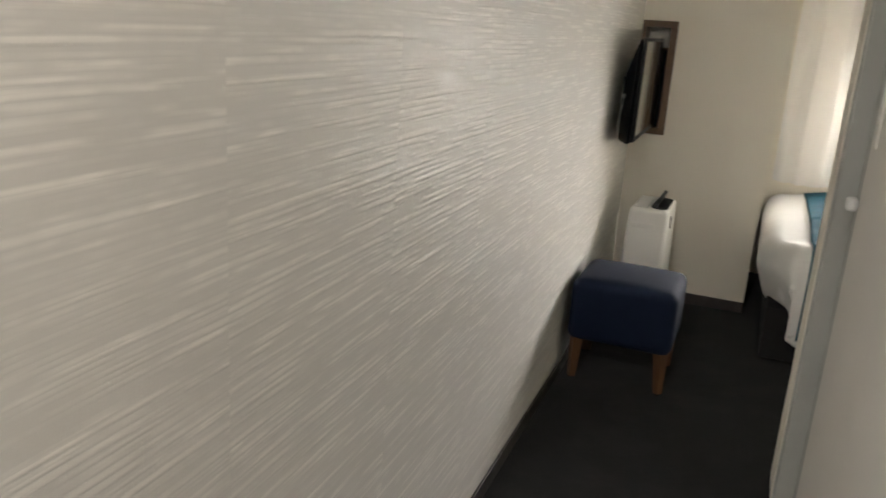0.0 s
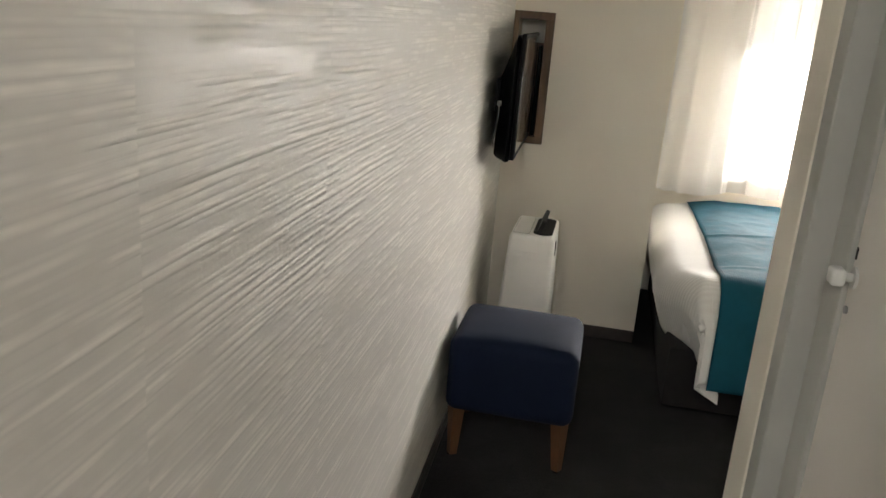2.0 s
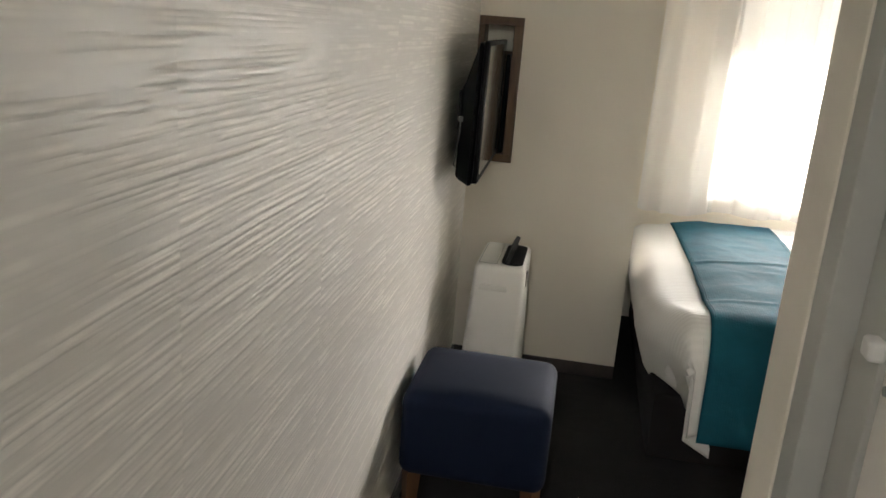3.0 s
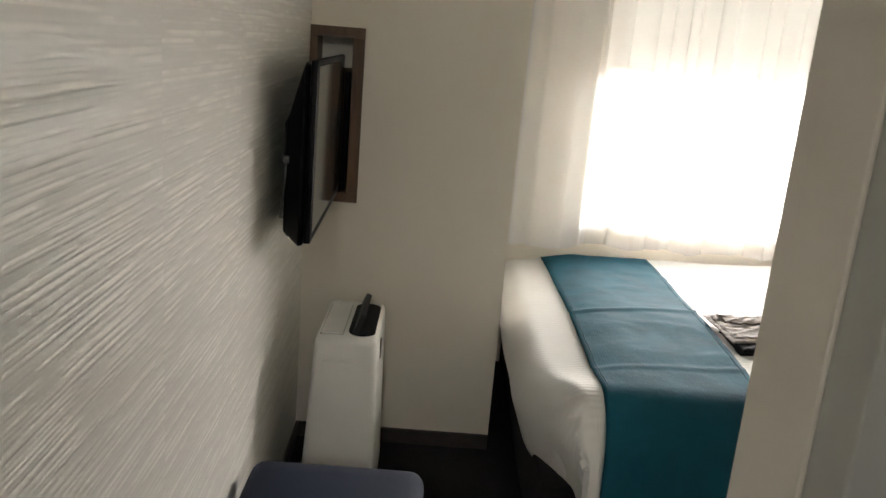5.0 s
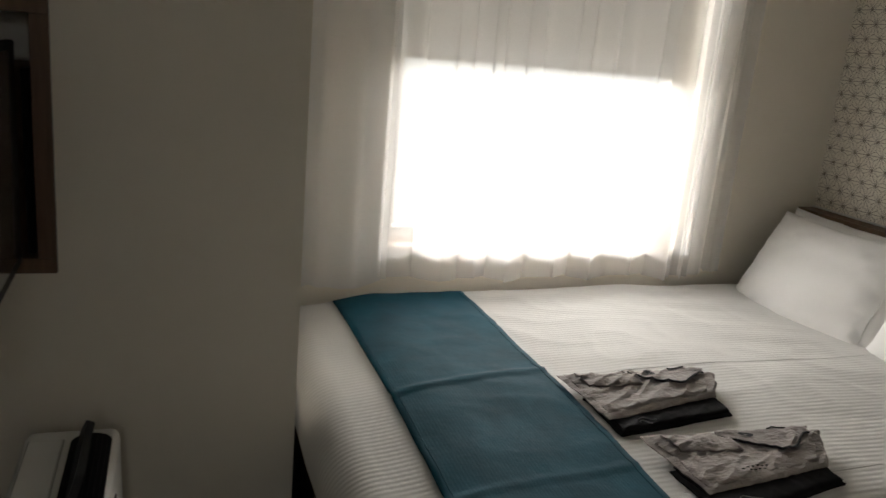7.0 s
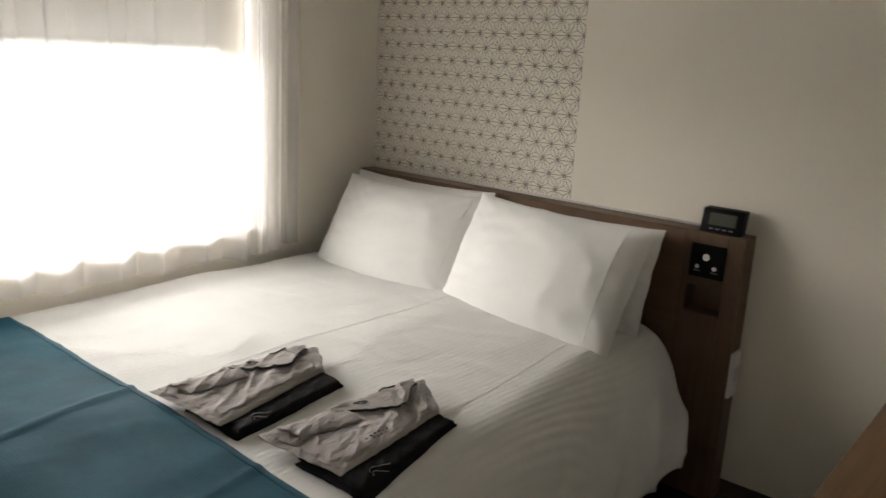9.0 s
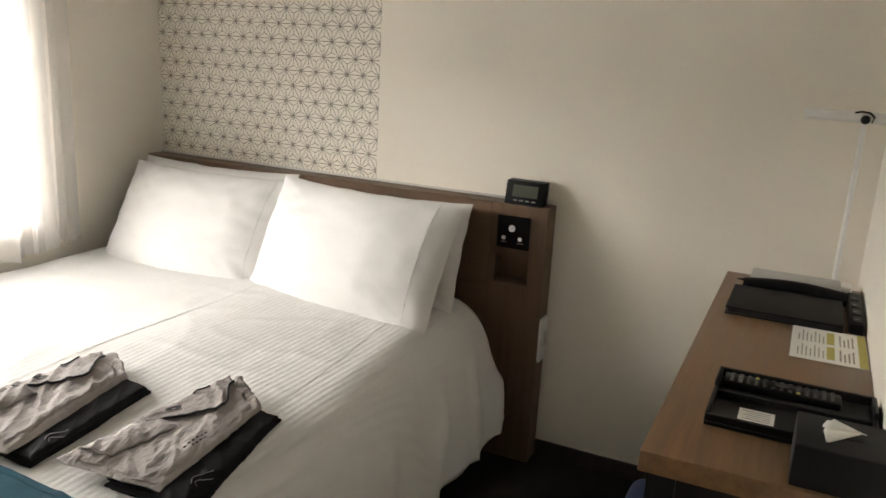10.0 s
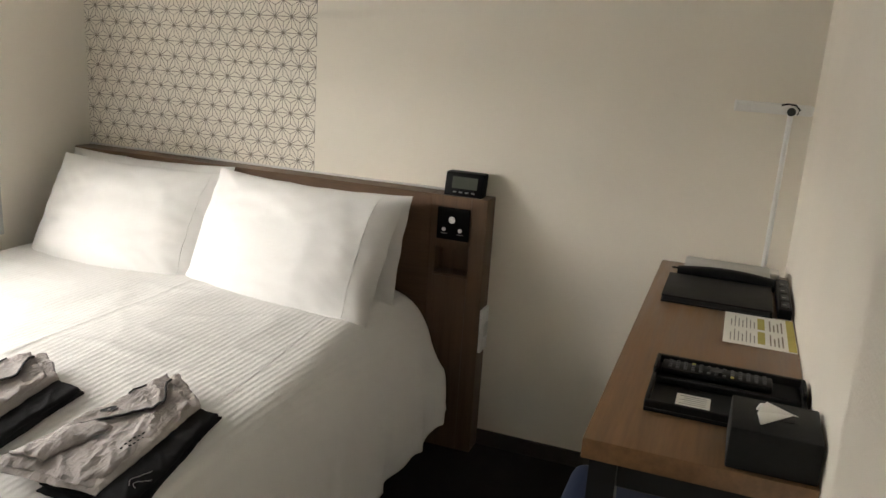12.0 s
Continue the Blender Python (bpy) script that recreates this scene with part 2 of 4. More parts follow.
def single(name, bm, material, label="", category="", group="", kind="", origin=(0, 0, 0), smooth=True):
    """Links a bmesh as one top-level mesh."""
    bmesh.ops.translate(bm, verts=bm.verts, vec=-Vector(origin))
    bmesh.ops.recalc_face_normals(bm, faces=bm.faces)
    me = bpy.data.meshes.new(name)
    bm.to_mesh(me)
    bm.free()
    me.materials.append(material)
    if smooth:
        me.polygons.foreach_set("use_smooth", [True] * len(me.polygons))
        me.set_sharp_from_angle(angle=radians(38))
    ob = new(name, me)
    ob.location = origin
    ORIGIN[ob] = Vector(origin)
    return tagged(ob, label, category, group, kind)


def box(bm, x0, x1, y0, y1, z0, z1, bevel=0.0, seg=2):
    r = bmesh.ops.create_cube(bm, size=1.0, matrix=Matrix.LocRotScale(
        ((x0 + x1) / 2, (y0 + y1) / 2, (z0 + z1) / 2), None, (x1 - x0, y1 - y0, z1 - z0)))
    if bevel:
        edges = list({e for v in r["verts"] for e in v.link_edges})
        bmesh.ops.bevel(bm, geom=edges, offset=bevel, segments=seg, affect="EDGES", profile=0.5)
    return bm


def boxed(*a, **k):
    return box(bmesh.new(), *a, **k)


def cyl(bm, p, q, r0, r1=None, n=16):
    """A capped cylinder or cone from p to q."""
    p, q = Vector(p), Vector(q)
    d = q - p
    m = Matrix.Translation((p + q) / 2) @ d.to_track_quat("Z", "Y").to_matrix().to_4x4()
    bmesh.ops.create_cone(bm, cap_ends=True, segments=n, radius1=r0, radius2=r0 if r1 is None else r1, depth=d.length, matrix=m)
    return bm


def tube(bm, pts, r, n=8):
    """A round cord through points."""
    pts = [Vector(p) for p in pts]
    rings = []
    for i, p in enumerate(pts):
        d = (pts[min(i + 1, len(pts) - 1)] - pts[max(i - 1, 0)]).normalized()
        q = d.to_track_quat("Z", "Y")
        rings.append([bm.verts.new(p + q @ Vector((r * math.cos(2 * math.pi * j / n), r * math.sin(2 * math.pi * j / n), 0))) for j in range(n)])
    for a, b in zip(rings, rings[1:]):
        for j in range(n):
            bm.faces.new((a[j], a[(j + 1) % n], b[(j + 1) % n], b[j]))
    bm.faces.new(rings[0])
    bm.faces.new(rings[-1])
    return bm


def grid(bm, nu, nv, f):
    """A sheet of quads; f gives the place at u, v in 0..1."""
    vs = [[bm.verts.new(f(i / nu, j / nv)) for j in range(nv + 1)] for i in range(nu + 1)]
    for i in range(nu):
        for j in range(nv):
            bm.faces.new((vs[i][j], vs[i + 1][j], vs[i + 1][j + 1], vs[i][j + 1]))
    return bm


def thicken(ob, t, offset=0.0):
    s = ob.modifiers.new("thickness", "SOLIDIFY")
    s.thickness, s.offset = t, offset
    return ob


def n3(x, y, z):
    return noise.noise(Vector((x, y, z)))


def smooth01(a, b, x):
    t = max(0.0, min(1.0, (x - a) / (b - a)))
    return t * t * (3 - 2 * t)


# ---- structure ----
WEST, EAST, PILLAR, NORTH, SOUTH, TOP = -0.548, 2.18, 4.255, 5.02, 2.655, 2.35
PX = 0.092           # east side of the pillar
CX = 0.234            # corridor side of the bathroom wall
DOOR_Y = 1.885        # where that wall ends beside the bathroom door
BACK = -1.6

single("floor", boxed(WEST - 0.2, EAST + 0.1, BACK - 0.1, NORTH + 0.22, -0.1, 0.0), M_CARPET,
       "charcoal low-pile carpet", "floor", kind="structure", smooth=False)
single("ceiling", boxed(WEST - 0.2, EAST + 0.1, BACK - 0.1, NORTH + 0.22, TOP, TOP + 0.1), M_CEIL,
       "plain white ceiling", "ceiling", kind="structure", smooth=False)


def askew(bm):
    """The west side runs a little out of square: it closes in towards the corridor's end."""
    for v in bm.verts:
        v.co.x += 0.022 * max(0.0, PILLAR - v.co.y)
    return bm


single("wall_west", askew(box(boxed(WEST - 0.2, WEST, BACK, PILLAR, 0, TOP), WEST - 0.2, WEST - 0.0005, PILLAR + 0.0005, NORTH + 0.22, 0, TOP)), M_COMB,
       "wall with glossy combed cream wallpaper", "wall", kind="structure", smooth=False)
single("wall_east", boxed(EAST, EAST + 0.1, SOUTH - 0.1, NORTH + 0.1, 0, TOP), M_WALL,
       "plain cream papered wall behind the bed", "wall", kind="structure", smooth=False)
single("wall_back", boxed(WEST - 0.1, CX + 0.18, BACK - 0.1, BACK, 0, TOP), M_WALL,
       "plain cream wall at the corridor's end", "wall", kind="structure", smooth=False)

# window wall with its opening
WX0, WX1, WZ0, WZ1 = 0.487, 1.582, 0.632, 1.95
bm = bmesh.new()
box(bm, PX, WX0, NORTH, NORTH + 0.22, 0, TOP)
box(bm, WX1, EAST, NORTH, NORTH + 0.22, 0, TOP)
box(bm, WX0, WX1, NORTH, NORTH + 0.22, 0, WZ0)
box(bm, WX0, WX1, NORTH, NORTH + 0.22, WZ1, TOP)
single("wall_north", bm, M_WALL, "cream papered wall with a window opening", "wall", kind="structure", smooth=False)

# pillar with a recess for the wooden cabinet
NX0, NX1, NZ0, NZ1 = WEST, -0.386, 0.804, 1.323
bm = bmesh.new()
box(bm, WEST, PX, PILLAR + 0.13, NORTH + 0.22, 0, TOP)
box(bm, NX1, PX, PILLAR, PILLAR + 0.13, 0, TOP)
box(bm, WEST, NX1, PILLAR, PILLAR + 0.13, 0, NZ0)
box(bm, WEST, NX1, PILLAR, PILLAR + 0.13, NZ1, TOP)
single("wall_pillar", bm, M_WALL, "cream papered pillar beside the window", "wall", kind="structure", smooth=False)

# partition: corridor face, jamb and the wall behind the desk
bm = bmesh.new()
box(bm, 0.441, EAST, SOUTH - 0.11, SOUTH, 0, TOP)
single("wall_south", bm, M_WALL, "cream papered wall behind the desk", "wall", kind="structure", smooth=False)
bm = boxed(0.248, 0.345, 2.500, 2.5745, 0, TOP, 0.003, 2)
box(bm, 0.294, 0.345, 2.397, 2.4995, 0, TOP, 0.003, 2)
single("door_frame", bm, M_JAMB, "grey-green door frame at the corridor's end, with shade in its colour", "door frame", kind="structure", smooth=False)
single("wall_column", boxed(0.2445, 0.44, 2.575, 2.735, 0, TOP, 0.002, 1), M_WALL,
       "cream papered end of the partition wall", "wall", kind="structure", smooth=False)
# the corridor's side wall stands forward of a door set back beside the frame
bm = boxed(CX, CX + 0.18, BACK, DOOR_Y, 0, TOP, 0.010, 4)
box(bm, 0.303, CX + 0.18, DOOR_Y + 0.0005, 2.3965, 2.02, TOP)
box(bm, 0.3455, CX + 0.18, DOOR_Y + 0.0005, SOUTH - 0.11, 0, 2.0195)
single("wall_corridor", bm, M_HALL, "smooth pale corridor wall", "wall", kind="structure")


def skirting(name, x0, x1, y0, y1, shape=lambda bm: bm):
    single(name, shape(boxed(x0, x1, y0, y1, 0, 0.052, 0.002, 1)), M_BASE, "dark brown low baseboard", "baseboard", kind="structure", smooth=False)


skirting("baseboard", WEST, WEST + 0.008, BACK, PILLAR - 0.001, askew)
skirting("baseboard", WEST + 0.008, PX, PILLAR - 0.008, PILLAR)
skirting("baseboard", EAST - 0.008, EAST, SOUTH, 3.478)
skirting("baseboard", 0.441, EAST - 0.008, SOUTH, SOUTH + 0.008)
skirting("baseboard", CX - 0.008, CX, BACK, DOOR_Y - 0.012)


def wallpaper_pattern():
    """Hemp-leaf star lattice printed on the wall: lines and star centres, a hair proud of it."""
    a, row = 0.0601, 0.0501
    y0, y1, z0, z1 = 4.098, NORTH - 0.001, 0.79, 1.75
    zr = 0.848
    bm = bmesh.new()
    x = EAST - 0.0008

    def line(p, q, w):
        (py, pz), (qy, qz) = p, q
        # clip along the sheet's upright edges
        if max(py, qy) < y0 or min(py, qy) > y1:
            return
        if py > qy:
            py, pz, qy, qz = qy, qz, py, pz
        if qy - py > 1e-6:
            s = (qz - pz) / (qy - py)
            if py < y0:
                py, pz = y0, pz + s * (y0 - py)
            if qy > y1:
                qy, qz = y1, qz - s * (qy - y1)
        dy, dz = qy - py, qz - pz
        n = math.hypot(dy, dz)
        if n < 1e-4:
            return
        oy, oz = -dz / n * w, dy / n * w
        bm.faces.new([bm.verts.new((x, u, v)) for u, v in ((py - oy, pz - oz), (qy - oy, qz - oz), (qy + oy, qz + oz), (py + oy, pz + oz))])

    rows = range(-2, int((z1 - zr) / row) + 1)
    for r in rows:
        z = zr + r * row
        off = 0.0 if r % 2 == 0 else a / 2
        for c in range(-1, int((y1 - y0) / a) + 2):
            p = (y0 + off + c * a, z)
            right, ul, ur = (p[0] + a, z), (p[0] - a / 2, z + row), (p[0] + a / 2, z + row)
            for q in (right, ul, ur):
                line(p, q, 0.0011)
            up = (p[0] + a / 2, z + row / 3)
            down = (p[0], z + row * 2 / 3)
            for q in (p, right, ur):
                line(q, up, 0.0010)
            for q in (p, ul, ur):
                line(q, down, 0.0010)
            if y0 + 0.002 < p[0] < y1:
                bm.faces.new([bm.verts.new((x - 0.0003, p[0] + 0.0044 * math.cos(k * math.pi / 3), z + 0.0044 * math.sin(k * math.pi / 3))) for k in range(6)])
    single("wallpaper_pattern", bm, M_INK, "brown hemp-leaf star pattern printed on wallpaper", "wallpaper", kind="structure", smooth=False)


wallpaper_pattern()


def window():
    root = thing("window_1", (WX0 + WX1) / 2, NORTH + 0.12, WZ0, "white framed window with a wooden sill", "window")
    root["kind"] = "structure"
    y0, y1 = NORTH + 0.12, NORTH + 0.17
    for n, b in (("window_frame", (WX0, WX0 + 0.045, y0, y1, WZ0, WZ1)), ("window_frame", (WX1 - 0.045, WX1, y0, y1, WZ0, WZ1)),
                 ("window_frame", (WX0 + 0.045, WX1 - 0.045, y0, y1, WZ0, WZ0 + 0.055)), ("window_frame", (WX0 + 0.045, WX1 - 0.045, y0, y1, WZ1 - 0.05, WZ1))):
        part(n, boxed(*b, bevel=0.003, seg=1), M_FRAME, root)
    part("pane", boxed(WX0 + 0.045, WX1 - 0.045, y0 + 0.02, y0 + 0.026, WZ0 + 0.055, WZ1 - 0.05), M_GLASS, root).visible_shadow = False
    part("window_sill", boxed(WX0 + 0.002, WX1 - 0.002, NORTH - 0.008, y0, WZ0, WZ0 + 0.018, 0.003, 2), M_SILL, root, "light wooden sill board")


window()


def roller_blind():
    root = thing("roller_blind", 1.03, NORTH + 0.06, 1.25, "half-lowered grey roller blind in the window recess", "blind")
    part("fabric", boxed(WX0 + 0.03, WX1 - 0.075, NORTH + 0.060, NORTH + 0.0615, 1.262, WZ1 - 0.06), M_BLIND, root)
    part("bottom_bar", boxed(WX0 + 0.03, WX1 - 0.075, NORTH + 0.054, NORTH + 0.068, 1.250, 1.262, 0.002, 1), M_FRAME, root)
    part("roller", cyl(bmesh.new(), (WX0 + 0.02, NORTH + 0.06, WZ1 - 0.04), (WX1 - 0.02, NORTH + 0.06, WZ1 - 0.04), 0.022), M_FRAME, root)


roller_blind()


def curtain(name, x0, x1, folds, depth, z0, mat, label, y=NORTH - 0.055, seed=0.0, curl=0.010, hem=0.010):
    """A net hanging in uneven rounded folds that curl over themselves."""
    def f(u, v):
        ph = u * folds * 2 * math.pi + 2.4 * n3(u * folds * 0.55 + seed, seed, 0.3) + 0.25 * n3(u * 4, v * 1.5, seed)
        z = z0 + hem * (math.sin(ph * 0.5 + seed) + 0.7 * n3(u * 9, seed, 5.0)) * (1 - v) ** 8 + v * (2.30 - z0)
        d = depth * (0.8 + 0.7 * n3(u * folds * 0.7, v * 0.5, seed + 2))
        yy = y - d * (math.sin(ph) + 0.20 * math.sin(2.1 * ph + seed)) * (1 - 0.25 * v) + 0.012 * n3(u * 3, v * 2, seed)
        return (x0 + (x1 - x0) * u + curl * math.sin(2 * ph) * (0.6 + 0.6 * n3(u * folds, seed, 4.0)), yy, z)
    return single(name, grid(bmesh.new(), int(folds * 30), 36, f), mat, label, "curtain", "net curtains at the window")


curtain("curtain", 0.125, 0.460, 2.0, 0.026, 0.545, M_DRAPE, "gathered white net curtain hanging beside the window", seed=1.7, y=NORTH - 0.085)
curtain("curtain", 0.435, 1.585, 8.0, 0.024, 0.556, M_SHEER, "sheer white net curtain across the window", seed=0.4, curl=0.024, hem=0.008)
curtain("curtain", 1.560, 1.665, 1.6, 0.016, 0.560, M_DRAPE, "narrow gathered white net at the window's edge", seed=3.1)
curtain("curtain", 1.655, 1.76, 1.2, 0.010, 0.575, M_SHEER, "loose sheer edge of the net curtain on the wall", seed=2.3, y=NORTH - 0.03, curl=0.004)


# pale haze and facade across the street
k = Nodes("outdoor_haze")
em = k.add("ShaderNodeEmission", Strength=1.6)
k.link(k.ramp(k.noise(0.35, 2.0), [(0.35, (0.95, 0.97, 0.89)), (0.65, (1.0, 0.99, 0.94))]), em.inputs["Color"])
k.link(em.outputs[0], k.out.inputs["Surface"])
single("backdrop", boxed(-4.0, 6.0, 8.6, 8.62, -3.0, 1.42), k.m, "pale sunlit distance beyond the window", "backdrop", kind="structure", smooth=False)

# ---- corridor fittings ----
def wall_switch():
    root = thing("wall_switch", CX, 1.82, 1.10, "white upright switch plate on the corridor wall", "switch")
    part("plate", boxed(CX - 0.0032, CX, 1.796, 1.844, 1.108, 1.232, 0.0012, 2), M_HALL, root)
    part("rocker", boxed(CX - 0.0050, CX - 0.0032, 1.806, 1.834, 1.172, 1.222, 0.002, 1), M_WHITEG, root)
    for i in range(3):
        z = 1.120 + 0.016 * i
        part("button", boxed(CX - 0.0048, CX - 0.0032, 1.812, 1.828, z, z + 0.009, 0.001, 1), M_WHITEG, root)


def bathroom_door():
    """A flush door set back in the corridor's side, with a white turn knob."""
    x = 0.303
    root = thing("door_1", x, 2.14, 0.0, "closed pale flush door with a white knob in the corridor", "door")
    root["kind"] = "structure"
    leaf = part("leaf", boxed(x, x + 0.040, DOOR_Y + 0.003, 2.3955, 0.006, 2.015, 0.002, 1), M_HALL, root)
    knob = part("knob", boxed(x - 0.042, x - 0.018, 2.352, 2.388, 0.902, 0.932, 0.007, 3), M_WHITEP, root, "white turn knob")
    part("neck", cyl(bmesh.new(), (x - 0.020, 2.370, 0.917), (x, 2.370, 0.917), 0.008), M_WHITEG, knob)
    part("rose", cyl(bmesh.new(), (x - 0.005, 2.370, 0.917), (x, 2.370, 0.917), 0.019, n=24), M_WHITEG, root)
    part("latch_slot", boxed(x - 0.0015, x, 2.384, 2.390, 0.945, 0.966), M_BLACKP, leaf, "black slot")
    part("keyhole", cyl(bmesh.new(), (x - 0.004, 2.375, 0.858), (x, 2.375, 0.858), 0.007, n=16), M_GREYP, root, "small grey lock")


wall_switch()
bathroom_door()


# ---- stool ----
def stool(x0, x1, y0, y1, top, label):
    cx, cy = (x0 + x1) / 2, (y0 + y1) / 2
    root = thing("stool", cx, cy, 0.0, label, "stool", "navy stools")
    bm = bmesh.new()
    zb = 0.155

    box(bm, x0, x1, y0, y1, zb, top - 0.012, 0.034, 5)
    for v in bm.verts:
        if v.co.z > zb + 0.1:
            k = (1 - ((v.co.x - cx) / (x1 - x0) * 2) ** 2) * (1 - ((v.co.y - cy) / (y1 - y0) * 2) ** 2)
            v.co.z += 0.012 * max(0.0, k)
    bmesh.ops.subdivide_edges(bm, edges=[e for e in bm.edges if e.calc_length() > 0.12], cuts=6, use_grid_fill=True)
    for v in bm.verts:
        if v.co.z > top - 0.0125:
            k = (1 - ((v.co.x - cx) / (x1 - x0) * 2) ** 2) * (1 - ((v.co.y - cy) / (y1 - y0) * 2) ** 2)
            v.co.z = max(v.co.z, top - 0.012 + 0.014 * max(0.0, k))
    part("seat", bm, M_NAVY, root, "navy blue upholstered box seat")
    for sx, sy in ((0, 0), (1, 0), (1, 1), (0, 1)):
        px, py = (x0 + 0.035, x1 - 0.035)[sx], (y0 + 0.035, y1 - 0.035)[sy]
        bm = cyl(bmesh.new(), (px, py, zb + 0.005), (px + (0.006 if sx else -0.006), py + (0.004 if sy else -0.004), 0.004), 0.027, 0.016, 4)
        bmesh.ops.rotate(bm, cent=(px, py, 0), matrix=Matrix.Rotation(radians(45), 3, "Z"), verts=bm.verts)
        leg = part("leg", bm, M_LEG, root, "tapered beech leg", smooth=False)
        part("foot_pad", cyl(bmesh.new(), (px + (0.006 if sx else -0.006), py + (0.004 if sy else -0.004), 0.004), (px + (0.006 if sx else -0.006), py + (0.004 if sy else -0.004), 0.0), 0.010, n=10), M_BLACKP, leg)
    return root


first_stool = stool(-0.503, -0.122, 3.09, 3.435, 0.402, "navy upholstered stool with tapered wooden legs against the wall")
second_stool = copy_thing(first_stool, pose(1.335, 2.885, 0.0))
tagged(second_stool, "navy upholstered stool pushed under the desk")


# ---- air purifier ----
def air_purifier():
    x0, x1, y0, y1, top = -0.432, -0.268, 3.795, 4.115, 0.535
    root = thing("air_purifier", (x0 + x1) / 2, (y0 + y1) / 2, 0, "slim white air purifier with an open black top vent", "air purifier")
    bm = bmesh.new()
    box(bm, x0, x1, y0, y1, 0.012, top, 0.018, 4)
    for v in bm.verts:
        k = 1 - v.co.z / top
        v.co.x += (-0.030 if v.co.x < -0.35 else 0.012) * k
        v.co.y += (-0.020 if v.co.y < 3.95 else 0.01) * k
    part("body", bm, M_WHITEP, root)
    part("plinth", boxed(x0 - 0.02, x1 + 0.006, y0 - 0.012, y1, 0, 0.014, 0.003, 1), M_DGREY, root)
    part("water_lid", boxed(x0 + 0.012, x0 + 0.070, y0 + 0.03, y1 - 0.05, top - 0.001, top + 0.003, 0.002, 1), M_WHITEP, root, "flush white lid")
    part("lid_gap", boxed(x0 + 0.0105, x0 + 0.0715, y0 + 0.0275, y1 - 0.0475, top - 0.002, top + 0.0008), M_GREYP, root)
    vx, r, half = (x0 + 0.083 + x1 - 0.010) / 2, (x1 - 0.010 - x0 - 0.083) / 2, (y1 - y0 - 0.06) / 2
    vy = (y0 + y1) / 2 - 0.004
    bm = cyl(bmesh.new(), (vx, vy, top - 0.006), (vx, vy, top + 0.004), r, n=40)
    for v in bm.verts:
        v.co.y += (half - r) * (1 if v.co.y > vy else -1)
    vent = part("vent", bm, M_BLACKP, root, "black rounded outlet grille")
    for i in range(7):
        dx = (i - 3) * 0.0088
        reach = half - r + (r * r - dx * dx) ** 0.5 - 0.006
        part("slat", boxed(vx + dx - 0.0015, vx + dx + 0.0015, vy - reach, vy + reach, top + 0.004, top + 0.0055), M_BLACKP, vent)
    # a rounded panel standing open along the outlet's inner side
    fr = 0.045
    bm = cyl(bmesh.new(), (-0.007, vy, 0), (0.007, vy, 0), fr, n=40)
    for v in bm.verts:
        v.co.y += (half - fr) * (1 if v.co.y > vy else -1)
        v.co.z = max(v.co.z, 0.0)
    bmesh.ops.dissolve_degenerate(bm, dist=0.0003, edges=bm.edges)
    bmesh.ops.rotate(bm, cent=(0, vy, 0), matrix=Matrix.Rotation(radians(22), 3, "Y"), verts=bm.verts)
    bmesh.ops.translate(bm, verts=bm.verts, vec=(vx - 0.016, 0, top + 0.004))
    part("flap", bm, M_DGREY, root, "raised dark grey flap")
    part("grip", boxed(x0 + 0.02, x0 + 0.115, y0 - 0.006, y0 + 0.01, top - 0.085, top - 0.062, 0.004, 2), M_WHITEP, root, "shallow white hand grip")
    part("power_cord", tube(bmesh.new(), [(x0 - 0.02, y1 - 0.06, 0.08), (x0 - 0.055, y1 - 0.03, 0.03), (x0 - 0.08, y1 - 0.15, 0.012), (x0 - 0.085, y0 - 0.02, 0.010)], 0.0035), M_BLACKP, root)
    part("side_slot", boxed(x1 - 0.003, x1 + 0.004, y0 + 0.12, y0 + 0.15, top - 0.10, top - 0.045, 0.002, 1), M_DGREY, root)


air_purifier()


# ---- wooden wall recess and television ----
def cabinet_niche():
    y = PILLAR
    root = thing("wall_niche", (NX0 + NX1) / 2, y, NZ0, "walnut-lined open wall niche behind the television", "niche")
    w = 0.030
    for b in ((NX0 + 0.002, NX1, y - 0.012, y + 0.125, NZ1 - w, NZ1), (NX0 + 0.002, NX1, y - 0.012, y + 0.125, NZ0, NZ0 + w),
              (NX1 - 0.034, NX1, y - 0.012, y + 0.125, NZ0 + w, NZ1 - w), (NX0 + 0.002, NX0 + 0.024, y - 0.012, y + 0.125, NZ0 + w, NZ1 - w)):
        part("frame_board", boxed(*b, bevel=0.0015, seg=1), M_WALNUT_Z, root)
    part("back_panel", boxed(NX0 + 0.024, NX1 - 0.034, y + 0.10, y + 0.125, NZ0 + w, NZ1 - w - 0.09), M_WALNUT_Z, root)
    part("top_panel", boxed(NX0 + 0.024, NX1 - 0.034, y + 0.09, y + 0.125, NZ1 - w - 0.09, NZ1 - w), M_WHITEG, root, "pale panel")
    part("cable_channel", boxed(NX1 - 0.055, NX1 - 0.042, y + 0.02, y + 0.10, NZ0 + w, NZ1 - w - 0.1, 0.002, 1), M_BLACKP, root, "black cable channel")


cabinet_niche()


